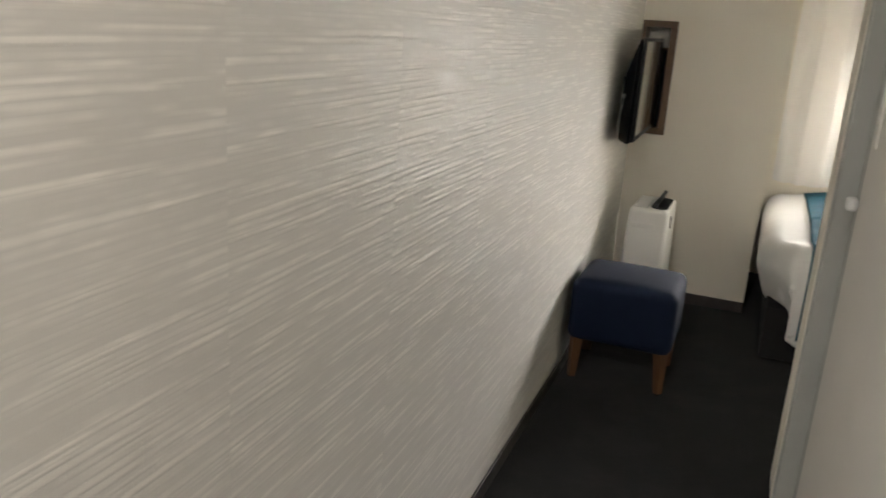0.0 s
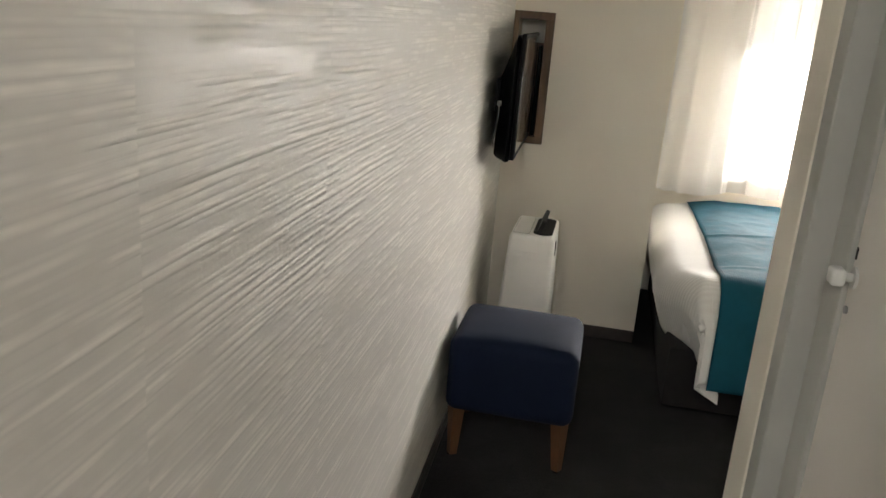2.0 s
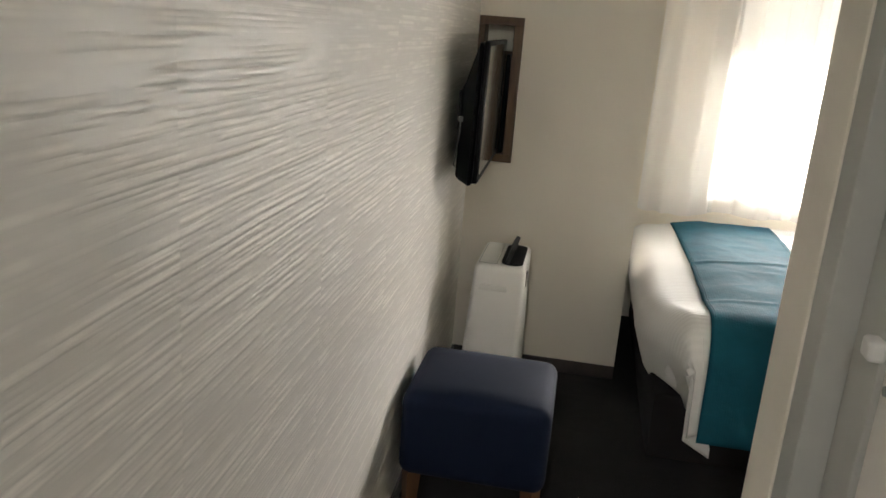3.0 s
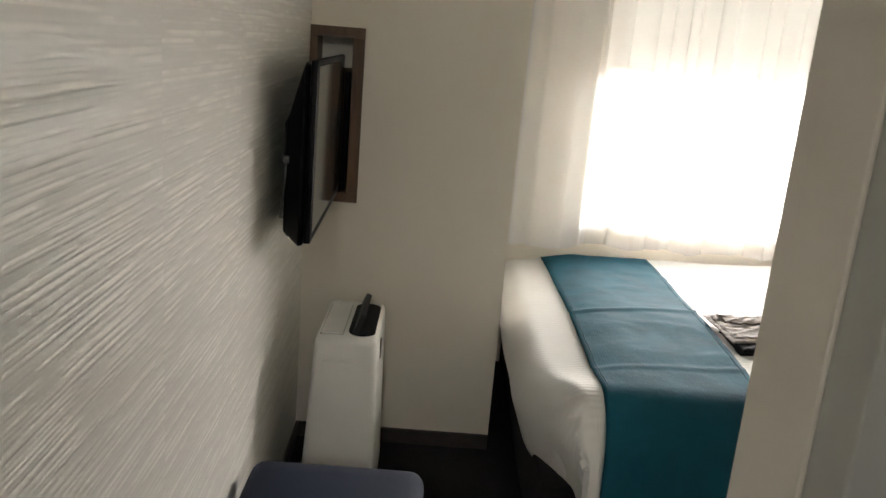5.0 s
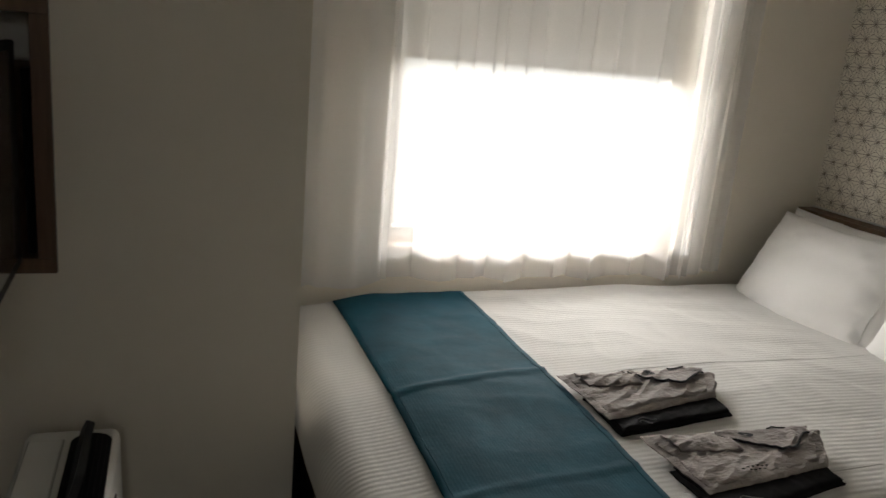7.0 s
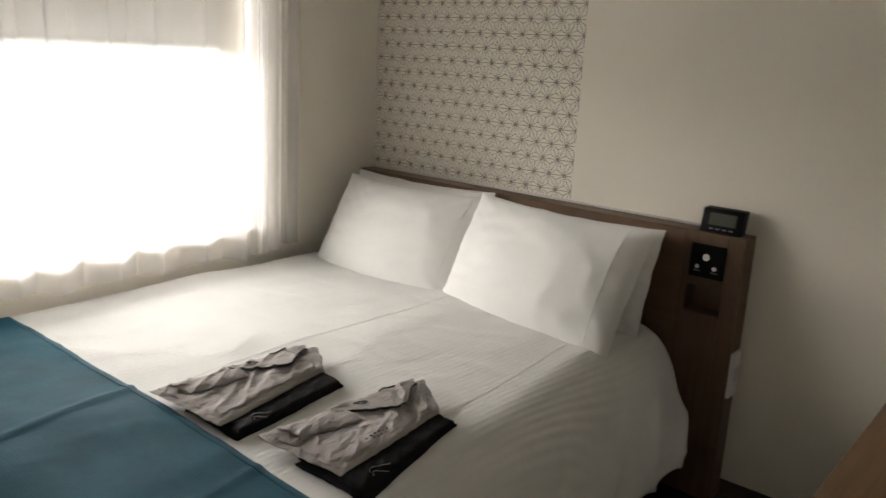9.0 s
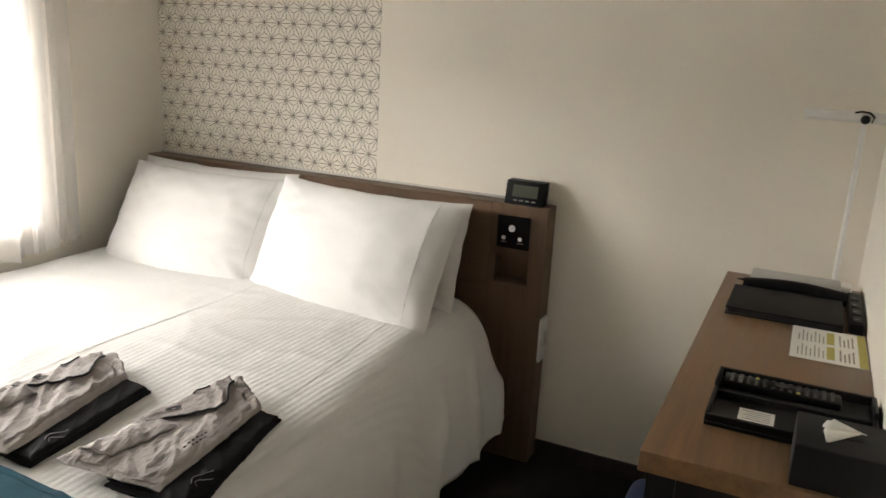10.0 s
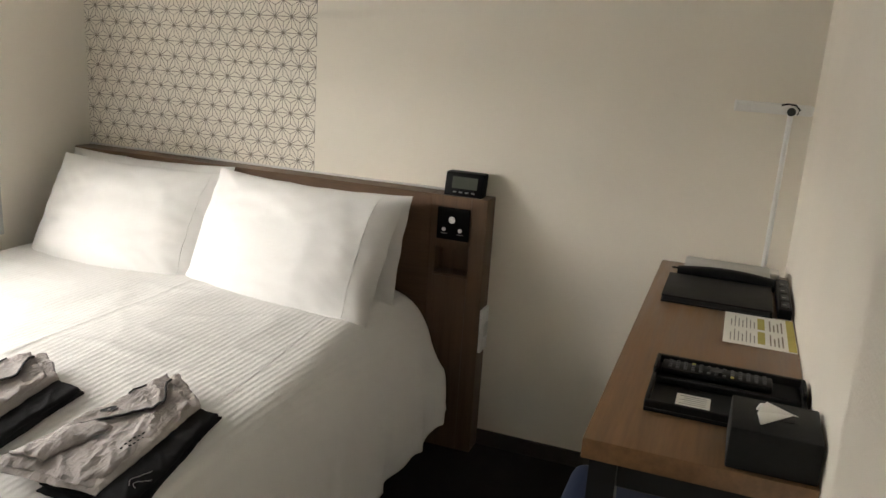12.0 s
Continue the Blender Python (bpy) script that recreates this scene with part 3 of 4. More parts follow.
def television():
    a, b, z0, z1 = Vector((-0.422, 3.59, 0)), Vector((-0.440, 4.200, 0)), 0.838, 1.246
    ang = math.atan2(b.x - a.x, b.y - a.y)
    L = (b - a).length
    root = thing("television", -0.43, 3.85, z0, "thin black flat television on a wall bracket", "television")

    def put(bm):
        for v in bm.verts:  # leans a little into the room at the top
            v.co.x += 0.004 * (v.co.z - z0) / (z1 - z0)
        bmesh.ops.rotate(bm, cent=(0, 0, 0), matrix=Matrix.Rotation(-ang, 3, "Z"), verts=bm.verts)
        bmesh.ops.translate(bm, verts=bm.verts, vec=a)
        return bm
    part("bezel", put(boxed(-0.016, 0, 0, L, z0, z1, 0.004, 2)), M_BLACKP, root)
    part("screen", put(boxed(-0.002, 0.0012, 0.014, L - 0.014, z0 + 0.024, z1 - 0.014)), M_SCREEN, root, "dark glossy screen")
    # the back swells towards the wall, sloping off at the top and both ends
    bm = boxed(-0.082, -0.016, 0.010, L - 0.010, z0 - 0.012, z1 - 0.006, 0.014, 4)
    for v in bm.verts:
        k = min(1.0, max(0.0, (-0.030 - v.co.x) / 0.046))
        v.co.y += k * (0.100 if v.co.y < L / 2 else -0.100)
        if v.co.z > 1.05:
            v.co.z -= 0.125 * k
    back = part("back_shell", put(bm), M_BLACKP, root, "bulged black plastic back")
    part("plug", put(boxed(-0.084, -0.066, 0.094, 0.108, 1.004, 1.020, 0.002, 1)), M_GREYP, back, "pale grey cable plug")
    part("cable", put(tube(bmesh.new(), [(-0.076, 0.096, 1.005), (-0.075, 0.088, 0.97), (-0.080, 0.088, 0.92), (-0.088, 0.110, 0.87), (-0.094, 0.20, 0.85)], 0.0022)), M_GREYP, back, "thin grey cable")
    part("bracket", put(boxed(-0.118, -0.076, L / 2 - 0.02, L / 2 + 0.11, 0.96, 1.08, 0.004, 1)), M_METAL, root)


television()


# ---- bed ----
BX0, BX1, BY0, BY1, BZ = 0.205, 2.10, 3.635, 4.945, 0.465


def bed():
    root = thing("bed", (BX0 + BX1) / 2, (BY0 + BY1) / 2, 0, "double bed with a dark fabric base and white mattress", "bed")
    part("base", boxed(BX0 - 0.03, BX1, BY0 - 0.01, BY1 - 0.01, 0.03, 0.25, 0.012, 2), M_BEDBASE, root, "dark fabric-covered base")
    part("mattress", boxed(BX0, BX1, BY0, BY1, 0.25, BZ - 0.03, 0.045, 4), M_LINEN, root)
    for x in (BX0 + 0.1, BX1 - 0.1):
        for y in (BY0 + 0.1, BY1 - 0.1):
            part("leg", cyl(bmesh.new(), (x, y, 0.0), (x, y, 0.032), 0.025), M_BLACKP, root)


bed()

DR = 0.07  # roundness of the quilt over the mattress edge


def over_edge(e, r=DR):
    """Outward reach and drop of a quilt that goes e metres past an edge rounded to r."""
    if e <= 0:
        return 0.0, 0.0
    q = r * math.pi / 2
    if e < q:
        return r * math.sin(e / r), r * (1 - math.cos(e / r))
    return r + 0.10 * (e - q), r + (e - q) * 0.985


def quilt_place(s, w, lift=0.0):
    """The quilt's place for a point s along the bed from the foot, w across from the near side, both in metres from the mattress edge."""
    ox, dx = over_edge(-s)
    oy, dy = over_edge(0.05 - w, 0.125)
    oy += 0.10 * max(0.0, dy - DR)
    of, df = over_edge(w - (BY1 - BY0) + 0.02)
    x = BX0 + max(s, 0.0) - ox
    y = BY0 + min(max(w, 0.05), BY1 - BY0 - 0.02) - oy + of * 0.4
    # drawn in towards the headboard, with the side flaring out below
    y += 0.085 * smooth01(0.9, 1.65, s) * (1 - smooth01(0.0, 0.30, w)) * (1 - 0.4 * smooth01(0.05, 0.28, dy))
    corner = min(dx, dy)
    # the foot corner is drawn in round
    x += 0.12 * (1 - smooth01(-0.15, 0.28, w)) * (1 - smooth01(-0.06, 0.10, s))
    x += 0.5 * max(0.0, dx - 0.10)
    z = BZ + 0.028 - max(dx, dy) - 0.25 * corner - min(df, 0.2)
    if corner > 0:
        y -= 0.10 * corner
        x += 0.06 * corner
    # soft filling: swells and creases
    inner = smooth01(-0.05, 0.35, s) * smooth01(-0.05, 0.3, w)
    z += 0.008 * n3(s * 2.1, w * 2.3, 0.5) + 0.004 * n3(s * 5.0, w * 6.0, 1.5) * inner
    z += 0.003 * abs(n3(s * 3.0 + w * 4.0, w * 9.0, 2.5)) * inner
    crease = 1 - abs(n3(s * 2.6 + w * 1.2 + 3.0, w * 3.4 - s * 1.1, 8.5))
    z += 0.002 * max(0.0, crease) ** 9 * inner + 0.002 * max(0.0, 1 - abs(n3(s * 6.0, w * 7.0, 3.3))) ** 6 * inner
    z += 0.018 * smooth01(0.0, 0.5, w) * smooth01(0.2, 1.2, s)
    z -= 0.030 * (1 - smooth01(-0.02, 0.24, s)) * smooth01(0.0, 0.2, w)
    hang = smooth01(0.05, 0.25, max(dx, dy))
    wave = 0.012 * math.sin(s * 15.0 + 2.6 * n3(s * 3, 0.2, 4.0)) * hang * smooth01(0.2, 0.7, s) if dy > dx else 0.010 * math.sin(w * 17.0 + 1.0) * hang * smooth01(-0.02, 0.28, w)
    if dy > dx:
        y += wave
        fold = max(0.0, 1 - 2.4 * abs(n3(s * 4.5 - w * 3.5, w * 0.8, 9.3)))
        y -= 0.022 * fold ** 2 * hang * smooth01(0.75, 1.0, s)
    else:
        x += wave
    return Vector((x, y, z + lift))


def quilt():
    L, W = BX1 - BX0, BY1 - BY0
    s0, s1, w0, w1 = -0.225, 1.86, -0.325, W + 0.10

    def f(u, v):
        w = w0 + (w1 - w0) * v
        foot = s0 - 0.09 * (1 - smooth01(-0.1, 0.5, w))
        s = foot + (s1 - foot) * u
        lo = w0 - 0.045 * smooth01(0.9, 1.7, s)
        return quilt_place(s, lo + (w1 - lo) * v)
    ob = single("duvet", grid(bmesh.new(), 170, 140, f), M_DUVET, "plump white striped cotton duvet spread on the bed", "duvet")
    thicken(ob, 0.020, 1.0)
    # two raised seams along the length
    for w in (0.10, 0.62):
        pts = [quilt_place(0.56 + i * 0.03, w, 0.0195) for i in range(43)]
        seam = part("seam", tube(bmesh.new(), pts, 0.0016, 6), M_LINEN, ob)


quilt()


def runner():
    def f(u, v):
        s = 0.085 + 0.416 * u + 0.02 * math.sin(v * 2.6)
        w = -0.342 + (BY1 - BY0 + 0.312) * v
        p = quilt_place(s, w)
        du, dv = quilt_place(s + 0.01, w) - p, quilt_place(s, w + 0.01) - p
        p = p + du.cross(dv).normalized() * 0.0245
        p.z += 0.003 * n3(s * 9, w * 9, 7)
        # pressed folds across the cloth
        for c, lean, high in ((0.596, 0.040, 0.006), (0.318, 0.030, 0.0035)):
            p.z += high * math.exp(-((v - c - lean * (u - 0.5)) / 0.007) ** 2)
        if w < -0.02:
            p.y -= 0.004
        return p
    ob = single("bed_runner", grid(bmesh.new(), 34, 150, f), M_TEAL, "teal woven runner laid across the foot of the bed", "bed runner")
    thicken(ob, 0.004, 1.0)

    def hem(u0):
        pts = []
        for i in range(61):
            p = f(u0, i / 60)
            pts.append(p + Vector((0, 0, 0.0045)))
        return pts
    for u0 in (0.035, 0.965):
        part("hem", tube(bmesh.new(), hem(u0), 0.0008, 5), M_TEAL, ob)


runner()


def pillow(name, cx, cy, cz, width, height, thick, tilt, turn, seed, label):
    """A stuffed pillow with pinched corners and a loose flap, leaning back."""
    bm = bmesh.new()
    m = Matrix.Translation((cx, cy, cz)) @ Matrix.Rotation(radians(turn), 4, "Z") @ Matrix.Rotation(radians(tilt), 4, "Y")

    def half(sign):
        def f(u, v):
            a, b = 2 * u - 1, 2 * v - 1
            ea, eb = max(0.0, 1 - a * a), max(0.0, 1 - b * b)
            # edges bow in, corners stay out
            pin = 1 - (0.030 + 0.012 * n3(b * 4 + seed, a, 4.0)) * eb * abs(a) ** 3
            pin2 = 1 - (0.068 + 0.018 * n3(a * 4 + seed, b, 7.0)) * ea * abs(b) ** 3
            t = thick * (ea ** 0.56) * (eb ** 0.56)
            corner = (abs(a) * abs(b)) ** 2 * (1 - max(abs(a), abs(b)) ** 8)
            t += 0.060 * corner * n3((abs(a) - abs(b)) * 7 + seed, seed, a * b) + 0.020 * n3(b * 7 + seed, a * 1.5, seed + 8) * a ** 4 * eb * (1 - a ** 12)
            t += 0.012 * n3(a * 2.0 + seed, b * 2.0, seed) * ea * eb * 2
            ring = ea * eb * (1 - ea * eb) * 4
            t += 0.010 * n3(a * 5 + seed, b * 5, seed + 6) * ring + 0.006 * abs(n3(a * 11 + b * 6, b * 11 + seed, 1.0)) * ring
            t += 0.007 * n3(a * 7 + seed, b * 3, seed + 3) * (1 - ea * eb) * (1 if t > 0.002 else 0)
            return m @ Vector((sign * t / 2, a * pin * width / 2, b * pin2 * height / 2))
        return f
    grid(bm, 54, 40, half(1))
    grid(bm, 54, 40, half(-1))
    bmesh.ops.remove_doubles(bm, verts=bm.verts, dist=0.0004)
    ob = single(name, bm, M_LINEN, label, "pillow", "bed pillows")
    front = half(-1)
    pts = [front(0.10, 0.03 + 0.94 * i / 40) for i in range(41)]
    part("flap_seam", tube(bmesh.new(), pts, 0.0016, 5), M_LINEN, ob)
    return ob


pillow("pillow", 2.000, 4.645, 0.632, 0.64, 0.40, 0.14, 19, 2, 5.0, "white pillow leaning against the headboard")
pillow("pillow", 2.000, 4.005, 0.618, 0.62, 0.40, 0.14, 17, -1, 9.0, "white pillow leaning against the headboard")
pillow("pillow", 1.875, 4.595, 0.628, 0.65, 0.44, 0.19, 31, 3, 1.0, "plump white pillow propped in front on the bed")
pillow("pillow", 1.865, 4.006, 0.638, 0.655, 0.44, 0.19, 30, -4, 3.0, "plump white pillow propped in front on the bed")


# ---- headboard with its fittings ----
def headboard():
    x0, x1, y0, y1, z1 = 2.105, EAST, 3.478, NORTH, 0.815
    root = thing("headboard", 2.14, 4.2, 0, "walnut panel headboard with a built-in control post", "headboard")
    ny0, ny1, nz0, nz1 = 3.528, 3.634, 0.575, 0.656
    part("panel", boxed(x0, x1, ny1 + 0.02, y1, 0, z1, 0.002, 1), M_WALNUT, root)
    bm = bmesh.new()
    box(bm, x0, x1, y0, ny0, 0, z1, 0.0015, 1)
    box(bm, x0, x1, ny1, ny1 + 0.0195, 0, z1)
    box(bm, x0, x1, ny0, ny1, 0, nz0)
    box(bm, x0, x1, ny0, ny1, nz1, z1)
    box(bm, x1 - 0.012, x1, ny0, ny1, nz0, nz1)
    part("post", bm, M_WALNUT_Z, root, smooth=False)
    part("shelf", boxed(x0 - 0.004, x0 + 0.06, ny0 - 0.004, ny1 + 0.004, nz0 - 0.008, nz0 + 0.0005, 0.002, 1), M_WALNUT_Z, root)
    part("top_trim", boxed(x1 - 0.007, x1, 3.63, y1, z1, z1 + 0.007, 0.002, 1), M_WHITEG, root, "thin pale edge strip")


headboard()


def control_panel():
    root = thing("control_panel", 2.10, 3.58, 0.685, "black bedside control panel with round metal buttons", "control panel")
    part("plate", boxed(2.099, 2.105, 3.529, 3.631, 0.682, 0.780, 0.002, 1), M_BLACKP, root)
    for y, z, r in ((3.583, 0.744, 0.0105), (3.607, 0.714, 0.0065), (3.556, 0.714, 0.0065)):
        part("button", cyl(bmesh.new(), (2.099, y, z), (2.0955, y, z), r, n=20), M_CHROME, root, "round silver button")
    for y in (3.607, 3.556):
        part("caption", boxed(2.0984, 2.099, y - 0.010, y + 0.010, 0.700, 0.7022), M_GREYP, root)


control_panel()


def clock():
    root = thing("alarm_clock", 2.14, 3.56, 0.815, "small black digital alarm clock on the headboard", "clock")
    bm = boxed(2.110, 2.152, 3.500, 3.620, 0.815, 0.884, 0.004, 2)
    for v in bm.verts:
        v.co.x += (v.co.z - 0.815) * 0.22
    body = part("case", bm, M_BLACKP, root)
    bm = boxed(2.1085, 2.111, 3.519, 3.597, 0.838, 0.872)
    for v in bm.verts:
        v.co.x += (v.co.z - 0.815) * 0.22
    part("display", bm, M_LCD, body, "dim green-grey display")
    for i in range(4):
        bm = boxed(2.1084, 2.111, 3.524 + 0.019 * i, 3.535 + 0.019 * i, 0.826, 0.829)
        for v in bm.verts:
            v.co.x += (v.co.z - 0.815) * 0.22
        part("key", bm, M_GREYP, body)


clock()


def outlet():
    root = thing("wall_outlet", 2.14, 3.475, 0.34, "white socket plate on the headboard's side", "socket")
    part("plate", boxed(2.108, 2.172, 3.468, 3.478, 0.338, 0.476, 0.003, 2), M_WHITEP, root)
    part("socket", boxed(2.122, 2.158, 3.464, 3.468, 0.385, 0.43, 0.002, 1), M_WHITEG, root)


outlet()


# ---- folded nightwear ----
def bed_top(x, y):
    return quilt_place(x - BX0, y - BY0).z + 0.021


def wrinkles(x, y, seed, amount):
    """Sharp slanting creases over soft swells in a folded cloth."""
    p, q = x * 0.8 + y * 0.6, y * 0.8 - x * 0.6
    r1 = max(0.0, 1 - 2.4 * abs(n3(p * 7 + seed, q * 30, seed)))
    r2 = max(0.0, 1 - 3.0 * abs(n3(x * 34 + seed, y * 24, seed + 5)))
    return amount * (0.8 * r1 ** 1.8 + 0.35 * r2 ** 2 + 0.35 * n3(x * 10, y * 10, seed + 2))


class Cloth:
    """One layer of folded cloth over a four-cornered outline, following what it lies on."""

    def __init__(self, near_foot, near_head, far_foot, far_head, under, t0, t1, seed, amount):
        self.c = [Vector((*p, 0)) for p in (near_foot, near_head, far_foot, far_head)]
        self.under, self.t0, self.t1, self.seed, self.amount = under, t0, t1, seed, amount

    def xy(self, u, v):
        a, b, c, d = self.c
        p = (a * (1 - u) + b * u) * (1 - v) + (c * (1 - u) + d * u) * v
        k = self.seed
        p.x += 0.006 * n3(v * 3 + k, k, 0) + 0.002 * n3(v * 13, k, 1)
        p.y += 0.005 * n3(u * 3 + k, k, 9) + 0.0015 * n3(u * 15, k, 4)
        return p

    def top(self, u, v):
        p = self.xy(u, v)
        a, b = 2 * u - 1, 2 * v - 1
        rim = ((1 - abs(a) ** 18) * (1 - abs(b) ** 14)) ** 0.5 if abs(a) < 1 and abs(b) < 1 else 0.0
        p.z = self.under(p.x, p.y) + (self.t0 + (self.t1 - self.t0) * u) * (0.45 + 0.55 * rim)
        p.z += wrinkles(p.x, p.y, self.seed, self.amount) * (0.25 + 0.75 * rim)
        return p

    def mesh(self, bm, nu=64, nv=44):
        def low(u, v):
            p = self.xy(u, v)
            p.z = self.under(p.x, p.y) + 0.0008
            return p
        grid(bm, nu, nv, self.top)
        grid(bm, nu, nv, low)
        rim = [(i / nu, 0) for i in range(nu)] + [(1, j / nv) for j in range(nv)] + [(1 - i / nu, 1) for i in range(nu)] + [(0, 1 - j / nv) for j in range(nv)]
        up = [bm.verts.new(self.top(u, v)) for u, v in rim]
        dn = [bm.verts.new(low(u, v)) for u, v in rim]
        for i in range(len(rim)):
            j = (i + 1) % len(rim)
            bm.faces.new((up[i], up[j], dn[j], dn[i]))
        bmesh.ops.remove_doubles(bm, verts=bm.verts, dist=0.0002)
        return bm


def inset(c, foot, head, near, far):
    """The outline of an upper layer drawn in along each side, in shares of the lower one."""
    a, b, d, e = [Vector((*p, 0)) for p in c]

    def at(u, v):
        p = (a * (1 - u) + b * u) * (1 - v) + (d * (1 - u) + e * u) * v
        return (p.x, p.y)
    return [at(foot, near), at(1 - head, near), at(foot, 1 - far), at(1 - head, 1 - far)]


def nightwear(shirt, legs, seed, bars):
    low = Cloth(*legs, bed_top, 0.009, 0.011, seed, 0.003)
    bm = low.mesh(bmesh.new())
    z1 = lambda x, y: bed_top(x, y) + 0.010
    leg2 = Cloth(*inset(legs, 0.02, 0.03, 0.02, 0.0), z1, 0.008, 0.009, seed + 1, 0.003)
    leg2.mesh(bm)
    trousers = single("trousers", bm, M_BLACKTEE, "folded black jersey trousers under a grey top", "trousers", "folded nightwear")
    for v0, du in ((0.13, 0.16), (0.07, 0.10)):
        pts = [leg2.top(0.16 + du * i / 10, v0 + 0.05 * math.sin(i * 0.5)) + Vector((0, 0, 0.0012)) for i in range(11)]
        part("drawstring", tube(bmesh.new(), pts, 0.0007, 6), M_GREYP, trousers, "grey drawstring")

    def z2(x, y):
        return bed_top(x, y) + 0.018
    body = Cloth(*shirt, z2, 0.004, 0.013, seed + 2, 0.0055)
    bm = body.mesh(bmesh.new())
    upper = Cloth(*inset(shirt, 0.035, 0.075, 0.075, 0.02), lambda x, y: z2(x, y) + 0.005, 0.003, 0.012, seed + 3, 0.0065)
    upper.mesh(bm)
    top = single("pyjama_top", bm, M_GREYTEE, "folded grey jersey top with black piping", "pyjama top", "folded nightwear")

    # wide front facing at the neck end, with black piping along its free edge
    def edge(u):
        return 0.86 - 0.26 * smooth01(0.0, 0.35, u) - 0.24 * smooth01(0.30, 0.62, u) + 0.42 * smooth01(0.66, 1.0, u)

    def facing(u, v):
        e = edge(u)
        p = upper.top(0.40 + 0.585 * u, e + (0.985 - e) * v)
        p.z += 0.003 + 0.004 * u * (1 - 0.4 * v) + 0.005 * smooth01(0.75, 1.0, u) * v
        return p
    thicken(part("collar", grid(bmesh.new(), 40, 22, facing), M_GREYTEE, top), 0.004, -1.0)
    part("piping", tube(bmesh.new(), [facing(i / 40, 0.0) + Vector((0, -0.001, 0.0006)) for i in range(41)], 0.0025, 6), M_PIPING, top, "black piping")

    # black oval laid on the collar as the shade inside the neck
    def throat(u, v):
        a, r = 2 * math.pi * u, 0.2 + 0.8 * v
        p = facing(0.30 + 0.075 * r * math.cos(a), 0.62 + 0.16 * r * math.sin(a))
        p.z += 0.0022
        return p
    part("neck_shade", grid(bmesh.new(), 16, 3, throat), M_PIPING, top, "black patch for the shade inside the neck")
    part("back_piping", tube(bmesh.new(), [facing(0.55 + 0.2 * i / 12, 0.93) + Vector((0, 0, 0.002)) for i in range(13)], 0.0016, 6), M_PIPING, top)
    # turned-back sleeve end along the far side
    def sleeve(u, v):
        p = upper.top(0.06 + 0.40 * u, 0.60 + 0.36 * v - 0.10 * u)
        p.z += 0.003 + 0.005 * math.sin(math.pi * v) ** 0.5
        return p
    thicken(part("sleeve", grid(bmesh.new(), 30, 14, sleeve), M_GREYTEE, top), 0.003, -1.0)
    if bars:
        for r in range(2):
            for i in range(6 - 2 * r):
                p = upper.top(0.36 + 0.040 * (i + r), 0.13 - 0.055 * r)
                part("print_bar", boxed(p.x - 0.0026, p.x + 0.0026, p.y - 0.0011, p.y + 0.0011, p.z - 0.001, p.z + 0.0016), M_PIPING, top)


nightwear(((0.738, 3.984), (1.050, 4.030), (0.722, 4.215), (1.128, 4.145)), ((0.748, 3.942), (1.055, 3.972), (0.745, 4.120), (1.070, 4.110)), 2.0, False)
nightwear(((0.788, 3.690), (1.098, 3.724), (0.768, 3.905), (1.180, 3.838)), ((0.784, 3.628), (1.112, 3.686), (0.775, 3.800), (1.112, 3.805)), 6.0, True)


# ---- desk and what lies on it ----
DZ = 0.726


def desk():
    x0, x1, y0, y1 = 0.967, 2.070, SOUTH + 0.001, 2.968
    root = thing("desk", (x0 + x1) / 2, 2.81, 0, "narrow walnut desk with black steel legs along the wall", "desk")
    part("desktop", boxed(x0, x1, y0, y1, DZ - 0.032, DZ, 0.002, 2), M_WALNUT_X, root)
    for a, b in ((x0 + 0.012, y1 - 0.052), (x0 + 0.012, y0 + 0.012), (x1 - 0.052, y1 - 0.052), (x1 - 0.052, y0 + 0.012)):
        part("leg", boxed(a, a + 0.04, b, b + 0.04, 0, DZ - 0.032), M_METAL, root, "square black steel leg")
    part("rail", boxed(x0 + 0.052, x1 - 0.052, y1 - 0.045, y1 - 0.020, DZ - 0.075, DZ - 0.032, 0.002, 1), M_METAL, root)
    part("rail", boxed(x0 + 0.018, x0 + 0.045, y0 + 0.052, y1 - 0.052, DZ - 0.075, DZ - 0.032, 0.002, 1), M_METAL, root)


desk()


def tray():
    x0, x1, y0, y1, z = 1.10, 1.288, SOUTH + 0.006, 2.90, DZ
    root = thing("desk_tray", 1.2, 2.78, z, "black leather tray with a rear remote holder", "tray")
    part("floor_panel", boxed(x0, x1, y0, y1, z, z + 0.006, 0.001, 1), M_BLACKM, root)
    for b in ((x0, x0 + 0.007, y0, y1, z + 0.006, z + 0.019), (x0 + 0.007, x1 - 0.007, y0, y0 + 0.007, z + 0.006, z + 0.019), (x0 + 0.007, x1 - 0.007, y1 - 0.007, y1, z + 0.006, z + 0.019),
              (x1 - 0.007, x1, y0, y1, z + 0.006, z + 0.028), (x0 + 0.105, x0 + 0.111, y0 + 0.007, y1 - 0.007, z + 0.006, z + 0.018)):
        part("side", boxed(*b, bevel=0.0015, seg=1), M_BLACKM, root)
    part("holder", boxed(x1 - 0.070, x1 - 0.007, y0 + 0.007, y1 - 0.007, z + 0.006, z + 0.0150, 0.002, 1), M_BLACKM, root, "raised holder for the remote")
    for y in (y0, y1 - 0.007):
        part("end_post", boxed(x1 - 0.072, x1 - 0.007, y, y + 0.007, z + 0.019, z + 0.030, 0.002, 1), M_BLACKM, root)


tray()


